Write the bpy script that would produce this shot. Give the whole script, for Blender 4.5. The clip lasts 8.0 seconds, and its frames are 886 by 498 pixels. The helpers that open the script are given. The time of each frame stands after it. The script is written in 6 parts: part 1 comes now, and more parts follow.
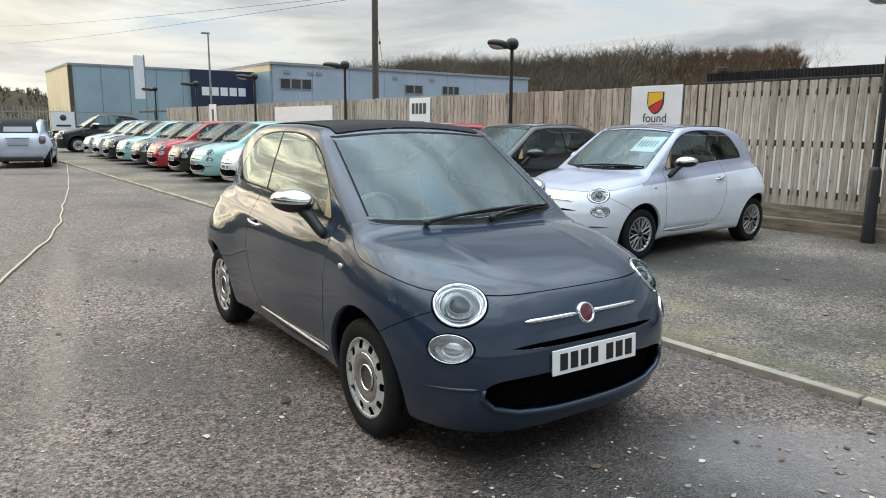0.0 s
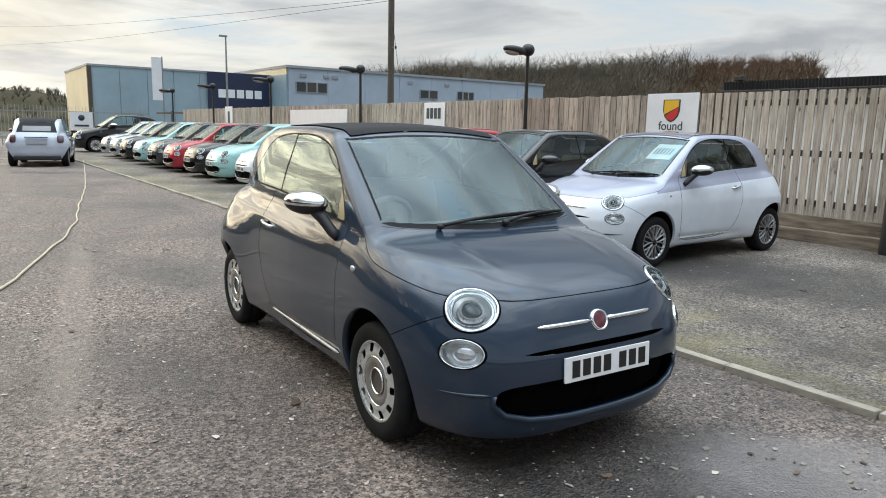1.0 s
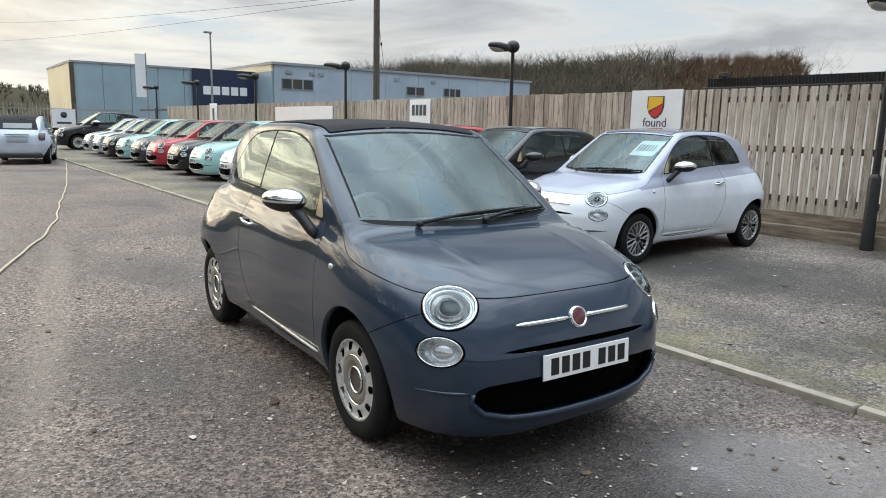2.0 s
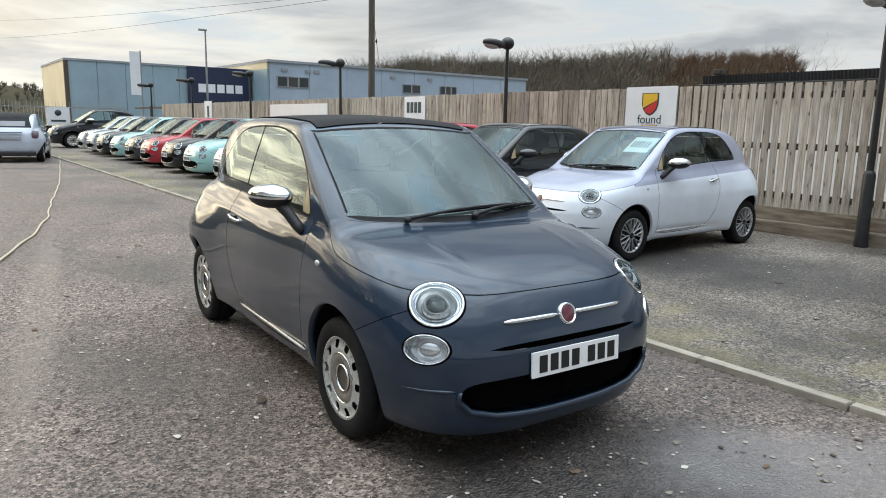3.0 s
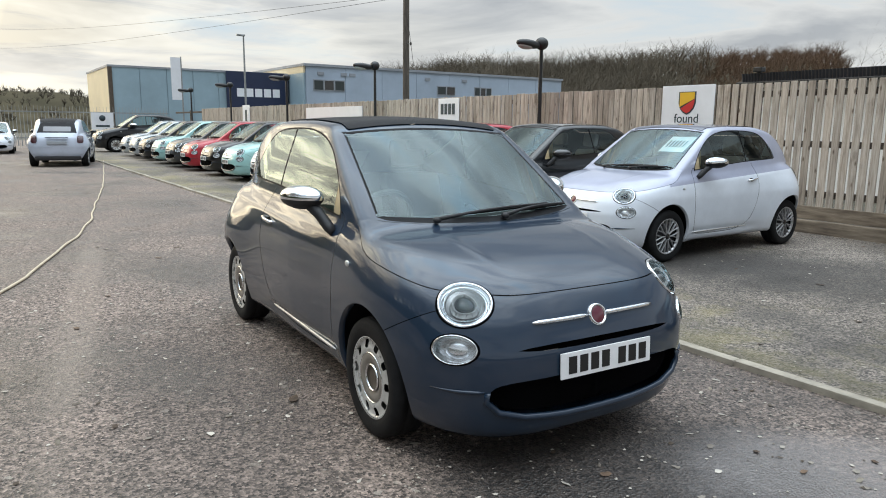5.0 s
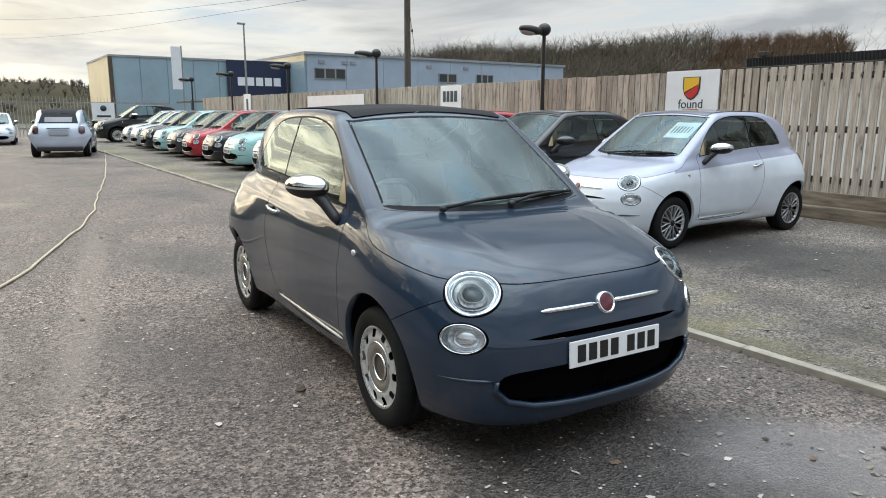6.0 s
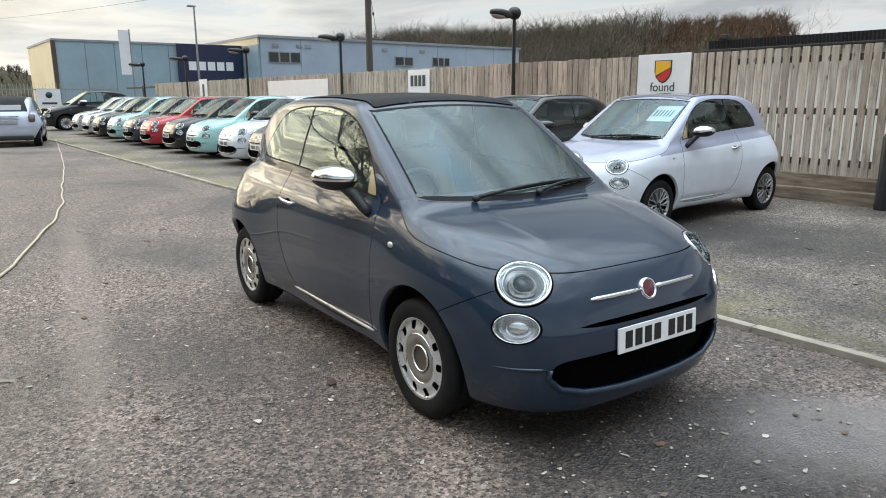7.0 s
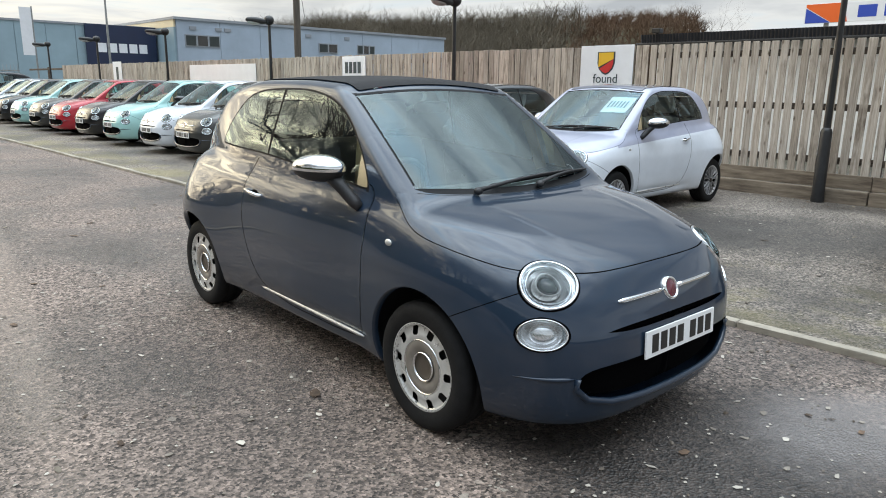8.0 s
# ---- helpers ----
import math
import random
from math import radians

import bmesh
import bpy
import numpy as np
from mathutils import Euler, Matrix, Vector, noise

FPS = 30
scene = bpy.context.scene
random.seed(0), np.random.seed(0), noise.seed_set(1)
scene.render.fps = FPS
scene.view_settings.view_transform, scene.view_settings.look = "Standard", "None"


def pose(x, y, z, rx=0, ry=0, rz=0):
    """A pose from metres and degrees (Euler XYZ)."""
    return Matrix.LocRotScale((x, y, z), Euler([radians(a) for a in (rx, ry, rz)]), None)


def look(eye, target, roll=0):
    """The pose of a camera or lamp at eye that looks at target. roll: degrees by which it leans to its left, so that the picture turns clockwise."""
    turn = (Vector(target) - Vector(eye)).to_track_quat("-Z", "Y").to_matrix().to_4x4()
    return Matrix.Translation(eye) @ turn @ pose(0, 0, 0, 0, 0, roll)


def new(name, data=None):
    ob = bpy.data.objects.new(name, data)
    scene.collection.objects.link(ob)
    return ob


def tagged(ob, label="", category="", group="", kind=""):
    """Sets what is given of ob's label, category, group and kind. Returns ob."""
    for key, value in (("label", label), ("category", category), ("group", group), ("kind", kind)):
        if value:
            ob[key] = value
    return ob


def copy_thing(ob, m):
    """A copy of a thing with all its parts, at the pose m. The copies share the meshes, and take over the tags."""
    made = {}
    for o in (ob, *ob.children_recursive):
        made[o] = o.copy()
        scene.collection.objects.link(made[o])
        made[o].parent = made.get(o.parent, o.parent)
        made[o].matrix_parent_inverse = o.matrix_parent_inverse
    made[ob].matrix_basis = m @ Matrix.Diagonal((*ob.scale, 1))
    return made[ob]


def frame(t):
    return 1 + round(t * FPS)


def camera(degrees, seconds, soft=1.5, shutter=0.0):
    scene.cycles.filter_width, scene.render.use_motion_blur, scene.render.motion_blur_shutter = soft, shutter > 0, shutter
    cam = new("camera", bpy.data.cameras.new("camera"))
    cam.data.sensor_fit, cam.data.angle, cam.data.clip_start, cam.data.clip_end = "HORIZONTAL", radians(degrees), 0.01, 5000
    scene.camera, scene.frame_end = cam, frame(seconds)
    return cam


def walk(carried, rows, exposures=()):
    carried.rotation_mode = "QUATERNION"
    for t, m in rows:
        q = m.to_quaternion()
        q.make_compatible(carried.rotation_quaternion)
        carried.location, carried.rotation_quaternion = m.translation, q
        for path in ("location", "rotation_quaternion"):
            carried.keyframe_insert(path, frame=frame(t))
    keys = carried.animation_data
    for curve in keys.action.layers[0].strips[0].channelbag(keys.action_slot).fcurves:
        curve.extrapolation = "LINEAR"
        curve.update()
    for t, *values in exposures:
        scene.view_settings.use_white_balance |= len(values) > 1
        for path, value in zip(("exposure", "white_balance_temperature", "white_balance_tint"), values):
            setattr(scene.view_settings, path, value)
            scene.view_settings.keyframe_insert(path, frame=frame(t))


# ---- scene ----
cam = camera(65.1, 8.0, soft=1.0)
PATH = [
    (0, (0.906, -0.347, 1.493), (-0.67, 0.83, 1.137), 0.5),
    (0.5, (0.899, -0.345, 1.489), (-0.68, 0.83, 1.134), 0.8),
    (1, (0.891, -0.34, 1.485), (-0.708, 0.81, 1.143), 1.3),
    (1.5, (0.899, -0.322, 1.488), (-0.689, 0.843, 1.144), 1.3),
    (3, (0.89, -0.234, 1.468), (-0.681, 0.951, 1.113), 1.2),
    (3.5, (0.902, -0.221, 1.474), (-0.698, 0.929, 1.132), 0.5),
    (4, (0.905, -0.212, 1.47), (-0.733, 0.883, 1.122), 0.4),
    (4.5, (0.909, -0.211, 1.464), (-0.722, 0.895, 1.124), 0.8),
    (6, (0.879, -0.217, 1.462), (-0.75, 0.877, 1.076), 0.2),
    (6.5, (0.803, -0.334, 1.482), (-0.809, 0.79, 1.11), 0.7),
    (7, (0.65, -0.53, 1.494), (-0.897, 0.662, 1.062), -0.3),
    (7.5, (0.455, -0.578, 1.447), (-0.981, 0.739, 0.995), 1.7),
    (8, (0.191, -0.617, 1.461), (-1.205, 0.739, 1.003), 0.8),
]
walk(cam, [(t, look(eye, target, roll)) for t, eye, target, roll in PATH], exposures=[(0, -0.2), (6.5, -0.2), (8, -0.05)])

# ---- world and light ----
SUN_DIR = Vector((-0.875, -0.42, 0.26)).normalized()
world = bpy.data.worlds.new("world")
scene.world = world
world.use_nodes = True
wn, wl = world.node_tree.nodes, world.node_tree.links
wn.clear()


def wnode(kind, **kw):
    n = wn.new(kind)
    for k, v in kw.items():
        n.inputs[k].default_value = v
    return n


w_out = wnode("ShaderNodeOutputWorld")
w_bg = wnode("ShaderNodeBackground", Strength=1.0)
sky = wnode("ShaderNodeTexSky")
sky.sky_type, sky.sun_disc = "NISHITA", False
sky.sun_elevation = math.asin(SUN_DIR.z)
sky.sun_rotation = math.atan2(SUN_DIR.x, SUN_DIR.y)
sky.dust_density, sky.air_density = 2.0, 1.0
w_sky = wnode("ShaderNodeMix")
w_sky.data_type, w_sky.blend_type = "RGBA", "MULTIPLY"
w_sky.inputs[0].default_value = 1.0
w_sky.inputs[7].default_value = (0.10, 0.10, 0.10, 1)
w_co = wnode("ShaderNodeTexCoord")
w_map = wnode("ShaderNodeMapping")
w_map.inputs["Scale"].default_value = (1.6, 1.6, 9.0)
w_noise = wnode("ShaderNodeTexNoise", Scale=1.5, Detail=6.0, Roughness=0.55, Distortion=0.4)
w_ramp = wnode("ShaderNodeValToRGB")
w_ramp.color_ramp.elements[0].position, w_ramp.color_ramp.elements[0].color = 0.37, (0.56, 0.59, 0.63, 1)
w_ramp.color_ramp.elements[1].position, w_ramp.color_ramp.elements[1].color = 0.66, (0.74, 0.89, 1.0, 1)
e = w_ramp.color_ramp.elements.new(0.53)
e.color = (0.94, 0.955, 0.95, 1)
# warm veil of thin cloud round the hidden sun
w_dot = wn.new("ShaderNodeVectorMath")
w_dot.operation = "DOT_PRODUCT"
w_dot.inputs[1].default_value = SUN_DIR
w_glow = wn.new("ShaderNodeValToRGB")
w_glow.color_ramp.elements[0].position, w_glow.color_ramp.elements[0].color = 0.45, (0, 0, 0, 1)
w_glow.color_ramp.elements[1].position, w_glow.color_ramp.elements[1].color = 1.0, (7.0, 6.0, 4.0, 1)
e = w_glow.color_ramp.elements.new(0.80)
e.color = (0.22, 0.185, 0.105, 1)
e = w_glow.color_ramp.elements.new(0.92)
e.color = (2.3, 1.95, 1.2, 1)
e = w_glow.color_ramp.elements.new(0.875)
e.color = (0.42, 0.35, 0.20, 1)
w_mix = wn.new("ShaderNodeMix")
w_mix.data_type = "RGBA"
w_mix.inputs[0].default_value = 0.85
w_add = wn.new("ShaderNodeMix")
w_add.data_type, w_add.blend_type = "RGBA", "ADD"
w_add.inputs[0].default_value = 1.0
wl.new(sky.outputs[0], w_sky.inputs[6])
wl.new(w_co.outputs["Generated"], w_map.inputs[0])
wl.new(w_map.outputs[0], w_noise.inputs["Vector"])
wl.new(w_noise.outputs["Fac"], w_ramp.inputs[0])
wl.new(w_co.outputs["Generated"], w_dot.inputs[0])
wl.new(w_dot.outputs["Value"], w_glow.inputs[0])
wl.new(w_sky.outputs[2], w_mix.inputs[6])
wl.new(w_ramp.outputs[0], w_mix.inputs[7])
wl.new(w_mix.outputs[2], w_add.inputs[6])
w_break = wn.new("ShaderNodeMix")
w_break.data_type, w_break.blend_type = "RGBA", "MULTIPLY"
w_break.inputs[0].default_value = 1.0
w_bramp = wn.new("ShaderNodeValToRGB")
w_bramp.color_ramp.elements[0].position, w_bramp.color_ramp.elements[0].color = 0.44, (0.05, 0.055, 0.07, 1)
w_bramp.color_ramp.elements[1].position, w_bramp.color_ramp.elements[1].color = 0.57, (1, 1, 1, 1)
# thin streaks of cloud drawn across the glow
w_smap = wnode("ShaderNodeMapping")
w_smap.inputs["Scale"].default_value = (2.2, 2.2, 15.0)
w_streak = wnode("ShaderNodeTexNoise", Scale=1.7, Detail=7.0, Roughness=0.62, Distortion=0.7)
wl.new(w_co.outputs["Generated"], w_smap.inputs[0])
wl.new(w_smap.outputs[0], w_streak.inputs["Vector"])
wl.new(w_streak.outputs["Fac"], w_bramp.inputs[0])
wl.new(w_glow.outputs[0], w_break.inputs[6])
wl.new(w_bramp.outputs[0], w_break.inputs[7])
wl.new(w_break.outputs[2], w_add.inputs[7])
w_sep = wn.new("ShaderNodeSeparateXYZ")
w_up = wn.new("ShaderNodeMapRange")
w_up.interpolation_type = "SMOOTHSTEP"
w_up.inputs[1].default_value, w_up.inputs[2].default_value = 0.50, 0.95
w_up.inputs[3].default_value, w_up.inputs[4].default_value = 1.0, 8.0
wl.new(w_co.outputs["Generated"], w_sep.inputs[0])
wl.new(w_sep.outputs[2], w_up.inputs[0])
# heaped cloud overhead, brighter and duller by turns
w_heap = wnode("ShaderNodeTexNoise", Scale=2.6, Detail=5.0, Roughness=0.55, Distortion=0.6)
w_heap_r = wn.new("ShaderNodeMapRange")
w_heap_r.inputs[1].default_value, w_heap_r.inputs[2].default_value = 0.36, 0.64
w_heap_r.inputs[3].default_value, w_heap_r.inputs[4].default_value = 0.78, 1.24
w_heap_m, w_str = wn.new("ShaderNodeMix"), wn.new("ShaderNodeMath")
w_heap_m.inputs[2].default_value = 1.0
w_str.operation = "MULTIPLY"
wl.new(w_co.outputs["Generated"], w_heap.inputs["Vector"])
wl.new(w_heap.outputs["Fac"], w_heap_r.inputs[0])
wl.new(w_heap_r.outputs[0], w_heap_m.inputs[3])
# the overcast is dimmed half way up to darken the bonnet's reflections, bright overhead
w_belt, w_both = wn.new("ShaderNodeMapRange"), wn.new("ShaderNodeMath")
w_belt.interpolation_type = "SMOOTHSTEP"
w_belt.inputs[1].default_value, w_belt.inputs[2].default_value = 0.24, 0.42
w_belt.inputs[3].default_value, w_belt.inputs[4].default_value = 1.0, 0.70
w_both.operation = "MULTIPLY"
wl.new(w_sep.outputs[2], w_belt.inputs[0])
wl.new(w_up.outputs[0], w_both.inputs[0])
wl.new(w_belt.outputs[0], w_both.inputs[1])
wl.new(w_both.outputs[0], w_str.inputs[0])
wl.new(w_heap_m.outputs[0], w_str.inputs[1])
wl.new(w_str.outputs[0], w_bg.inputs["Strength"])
w_zen = wn.new("ShaderNodeMapRange")
w_zen.inputs[1].default_value, w_zen.inputs[2].default_value = 0.2, 0.7
wl.new(w_sep.outputs[2], w_zen.inputs[0])
wl.new(w_zen.outputs[0], w_heap_m.inputs[0])
w_blue = wn.new("ShaderNodeMix")
w_blue.data_type, w_blue.blend_type = "RGBA", "MULTIPLY"
w_blue.inputs[7].default_value = (0.91, 0.985, 1.05, 1)
wl.new(w_zen.outputs[0], w_blue.inputs[0])
wl.new(w_add.outputs[2], w_blue.inputs[6])
wl.new(w_blue.outputs[2], w_bg.inputs[0])
wl.new(w_bg.outputs[0], w_out.inputs[0])

sun_data = bpy.data.lights.new("sun", "SUN")
sun_data.energy, sun_data.angle, sun_data.color = 0.7, radians(60), (1.0, 0.80, 0.54)
sun = new("sun", sun_data)
sun.matrix_world = look(SUN_DIR * 50, (0, 0, 0))


# ---- materials ----
def mat(name, color, rough=0.5, metal=0.0, coat=0.0, vary=0.0, scale=8.0, bump=0.0, bump_scale=60.0, color2=None, detail=5.0, spec=0.5, rnd=0.0, stretch=None):
    """A surface: base colour with noise of two scales, roughness, metal, clear coat and fine relief."""
    m = bpy.data.materials.new(name)
    m.use_nodes = True
    n, l = m.node_tree.nodes, m.node_tree.links
    b = n["Principled BSDF"]
    b.inputs["Base Color"].default_value = (*color, 1)
    b.inputs["Roughness"].default_value = rough
    b.inputs["Metallic"].default_value = metal
    b.inputs["Coat Weight"].default_value = coat
    b.inputs["Coat Roughness"].default_value = 0.03
    b.inputs["Specular IOR Level"].default_value = spec
    co = n.new("ShaderNodeTexCoord")
    src = co.outputs["Object"]
    if stretch:
        mp = n.new("ShaderNodeMapping")
        mp.inputs["Scale"].default_value = stretch
        l.new(src, mp.inputs[0])
        src = mp.outputs[0]
    if rnd:
        info = n.new("ShaderNodeObjectInfo")
        av = n.new("ShaderNodeVectorMath")
        av.operation = "ADD"
        sc = n.new("ShaderNodeMath")
        sc.operation = "MULTIPLY"
        sc.inputs[1].default_value = 37.0
        l.new(info.outputs["Random"], sc.inputs[0])
        l.new(src, av.inputs[0])
        l.new(sc.outputs[0], av.inputs[1])
        src = av.outputs[0]
    if vary or color2:
        t1 = n.new("ShaderNodeTexNoise")
        t1.inputs["Scale"].default_value, t1.inputs["Detail"].default_value, t1.inputs["Roughness"].default_value = scale, detail, 0.62
        l.new(src, t1.inputs["Vector"])
        r = n.new("ShaderNodeValToRGB")
        c2 = color2 or tuple(min(1, c * (1 + vary)) for c in color)
        c1 = color if color2 else tuple(c * (1 - vary) for c in color)
        r.color_ramp.elements[0].position, r.color_ramp.elements[0].color = 0.35, (*c1, 1)
        r.color_ramp.elements[1].position, r.color_ramp.elements[1].color = 0.68, (*c2, 1)
        l.new(t1.outputs["Fac"], r.inputs[0])
        col = r.outputs[0]
        if rnd:
            hv = n.new("ShaderNodeHueSaturation")
            mr = n.new("ShaderNodeMapRange")
            mr.inputs[3].default_value, mr.inputs[4].default_value = 1 - rnd, 1 + rnd
            l.new(info.outputs["Random"], mr.inputs[0])
            l.new(mr.outputs[0], hv.inputs["Value"])
            l.new(col, hv.inputs["Color"])
            col = hv.outputs[0]
        l.new(col, b.inputs["Base Color"])
        rr = n.new("ShaderNodeMapRange")
        rr.inputs[3].default_value, rr.inputs[4].default_value = max(0.0, rough - 0.08), min(1, rough + 0.10)
        l.new(t1.outputs["Fac"], rr.inputs[0])
        l.new(rr.outputs[0], b.inputs["Roughness"])
    if bump:
        t2 = n.new("ShaderNodeTexNoise")
        t2.inputs["Scale"].default_value, t2.inputs["Detail"].default_value = bump_scale, 4.0
        l.new(src, t2.inputs["Vector"])
        bp = n.new("ShaderNodeBump")
        bp.inputs["Strength"].default_value, bp.inputs["Distance"].default_value = bump, 0.01
        l.new(t2.outputs["Fac"], bp.inputs["Height"])
        l.new(bp.outputs[0], b.inputs["Normal"])
    return m


def paint(name, color, flake=0.25):
    """Car paint: coloured base under a clear coat, a little dusty."""
    m = mat(name, color, rough=0.38, metal=flake, coat=1.0, vary=0.06, scale=3.0, spec=0.15)
    n, l = m.node_tree.nodes, m.node_tree.links
    b = n["Principled BSDF"]
    b.inputs["Coat Roughness"].default_value = 0.02
    b.inputs["Coat IOR"].default_value = 1.5
    return m


def glass(name, tint, gloss_boost=1.0, ior=1.5):
    """A thin pane: clear with a tint, glossy by Fresnel."""
    m = bpy.data.materials.new(name)
    m.use_nodes = True
    n, l = m.node_tree.nodes, m.node_tree.links
    n.clear()
    o, mx = n.new("ShaderNodeOutputMaterial"), n.new("ShaderNodeMixShader")
    tr, gl, fr = n.new("ShaderNodeBsdfTransparent"), n.new("ShaderNodeBsdfGlossy"), n.new("ShaderNodeFresnel")
    tr.inputs[0].default_value = (*tint, 1)
    gl.inputs["Color"].default_value = (0.82, 0.96, 0.98, 1)
    gl.inputs["Roughness"].default_value = 0.02
    fr.inputs[0].default_value = ior
    l.new(fr.outputs[0], mx.inputs[0])
    l.new(tr.outputs[0], mx.inputs[1])
    l.new(gl.outputs[0], mx.inputs[2])
    l.new(mx.outputs[0], o.inputs[0])
    return m


M = {}
M["paint_grey"] = paint("slate_grey_paint", (0.014, 0.0275, 0.050), 0.0)
M["paint_white"] = paint("white_paint", (0.70, 0.74, 0.80), 0.0)
M["paint_pearl"] = paint("pearl_white_paint", (0.46, 0.50, 0.58), 0.1)
M["paint_lilac"] = paint("lilac_grey_paint", (0.38, 0.40, 0.50), 0.05)
M["paint_lilac_roof"] = paint("lilac_roof_paint", (0.10, 0.105, 0.14), 0.1)
M["paint_mint"] = paint("mint_paint", (0.36, 0.62, 0.60), 0.0)
M["paint_black"] = paint("black_paint", (0.006, 0.0065, 0.008), 0.0)
M["paint_red"] = paint("red_paint", (0.42, 0.02, 0.035), 0.05)
M["paint_silver"] = paint("silver_paint", (0.42, 0.46, 0.50), 0.4)
M["paint_darkgrey"] = paint("dark_grey_paint", (0.040, 0.042, 0.041), 0.1)
M["glass_car"] = glass("car_glass", (0.86, 0.93, 0.91), ior=1.74)
M["window_smoke"] = mat("smoked_rear_window", (0.16, 0.16, 0.17), 0.12, coat=0.5)
M["glass_lens"] = glass("lamp_lens", (0.95, 0.96, 0.97), ior=1.45)
M["glass_window"] = glass("window_glass", (0.25, 0.28, 0.30), ior=1.6)
M["rubber"] = mat("tyre_rubber", (0.009, 0.009, 0.0095), 0.78, vary=0.3, scale=20, spec=0.25, bump=0.15, bump_scale=90)
M["black_plastic"] = mat("black_plastic", (0.018, 0.018, 0.02), 0.5, vary=0.2, scale=15, bump=0.08, bump_scale=200)
M["gloss_black"] = mat("gloss_black", (0.008, 0.008, 0.009), 0.12, coat=0.6)
M["gap"] = mat("shut_line_dark", (0.002, 0.002, 0.0025), 0.9, spec=0.03)
M["chrome"] = mat("chrome", (0.86, 0.88, 0.90), 0.06, metal=1.0)
M["satin"] = mat("satin_silver", (0.62, 0.62, 0.60), 0.28, metal=0.45, vary=0.08, scale=14)
M["hub_grey"] = mat("hub_grey", (0.27, 0.245, 0.215), 0.38, metal=0.35, vary=0.1, scale=12)
M["hub_dark"] = mat("hub_cap_dark", (0.085, 0.068, 0.052), 0.42, coat=0.15)
M["alloy_mid"] = mat("machined_alloy", (0.52, 0.52, 0.53), 0.28, metal=0.7, vary=0.1, scale=14)
M["window_rubber"] = mat("window_rubber", (0.006, 0.006, 0.007), 0.65, spec=0.2)
# pale cream with the low sun's gold put into the colour
M["clad_cream_sunlit"] = mat("sunlit_cream_cladding", (0.74, 0.63, 0.42), 0.55, vary=0.08, scale=0.4)
M["reflector"] = mat("lamp_reflector", (0.86, 0.87, 0.88), 0.22, metal=0.75)
M["fabric_roof"] = mat("canvas_roof", (0.016, 0.016, 0.018), 0.88, vary=0.25, scale=30, bump=0.3, bump_scale=500)
M["seat"] = mat("seat_cloth", (0.32, 0.33, 0.33), 0.85, vary=0.12, scale=9, bump=0.05, bump_scale=90)
# beige trim; on the sail panels it stands for mirrored golden sky
M["trim_glint_beige"] = mat("beige_trim_and_glint", (0.46, 0.36, 0.21), 0.45, vary=0.1, scale=12)
M["dash"] = mat("dashboard_plastic", (0.11, 0.118, 0.12), 0.6, vary=0.12, scale=8, bump=0.04, bump_scale=90)
M["badge_red"] = mat("badge_red", (0.10, 0.010, 0.024), 0.25, coat=0.8)
M["plate_white"] = mat("plate_white", (0.80, 0.80, 0.80), 0.35, vary=0.03, scale=20)
M["plate_black"] = mat("plate_black", (0.01, 0.01, 0.01), 0.4)
M["lamp_dark"] = mat("dark_tail_lamp", (0.05, 0.012, 0.016), 0.18, coat=1.0)
M["tail_red"] = mat("tail_lamp_red", (0.12, 0.02, 0.04), 0.15, coat=1.0)
M["asphalt"] = None
M["concrete"] = mat("kerb_concrete", (0.32, 0.285, 0.23), 0.85, vary=0.25, scale=5, bump=0.5, bump_scale=60, rnd=0.12)
M["timber_dark"] = mat("damp_timber", (0.05, 0.038, 0.028), 0.8, color2=(0.13, 0.10, 0.075), scale=4, bump=0.3, bump_scale=30, rnd=0.15, stretch=(0.7, 6, 6))
M["gravel_timber"] = mat("gravel_board_timber", (0.10, 0.075, 0.055), 0.85, color2=(0.27, 0.22, 0.165), scale=3.0, bump=0.35, bump_scale=30, rnd=0.15, stretch=(0.7, 6, 6))
M["shed_wall"] = mat("white_rendered_wall", (0.75, 0.75, 0.74), 0.8, vary=0.05, scale=2)
M["sign_white"] = mat("sign_white", (0.78, 0.79, 0.82), 0.35, vary=0.04, scale=3)
M["black_metal"] = mat("black_painted_metal", (0.014, 0.014, 0.015), 0.42, vary=0.3, scale=12, bump=0.1)
M["clad_blue"] = mat("blue_grey_cladding", (0.28, 0.385, 0.445), 0.5, vary=0.12, scale=0.35)
M["clad_pale"] = mat("pale_blue_cladding", (0.36, 0.43, 0.52), 0.5, vary=0.10, scale=0.35)
M["navy"] = mat("navy_panel", (0.012, 0.022, 0.062), 0.4, vary=0.08, scale=1.0)
M["roof_grey"] = mat("roof_sheet_grey", (0.28, 0.30, 0.33), 0.55, vary=0.15, scale=0.8)
M["shed_roof"] = mat("dark_corrugated_sheet", (0.020, 0.020, 0.024), 0.5, vary=0.3, scale=2)
M["bark"] = mat("bare_bark", (0.085, 0.065, 0.048), 0.9, vary=0.3, scale=6)
M["wood_far"] = mat("far_bare_wood", (0.085, 0.074, 0.057), 0.95, color2=(0.165, 0.142, 0.11), scale=0.05, spec=0.04)
M["wood_brown"] = mat("brown_scrub", (0.085, 0.055, 0.036), 0.95, color2=(0.15, 0.10, 0.068), scale=0.06, spec=0.04)
M["hill"] = mat("hill_undergrowth", (0.042, 0.038, 0.024), 0.95, color2=(0.085, 0.072, 0.046), scale=0.12, bump=0.5, bump_scale=0.5, spec=0.04)
M["evergreen"] = mat("dark_hedge", (0.02, 0.03, 0.013), 0.9, color2=(0.05, 0.06, 0.025), scale=1.5, spec=0.04)
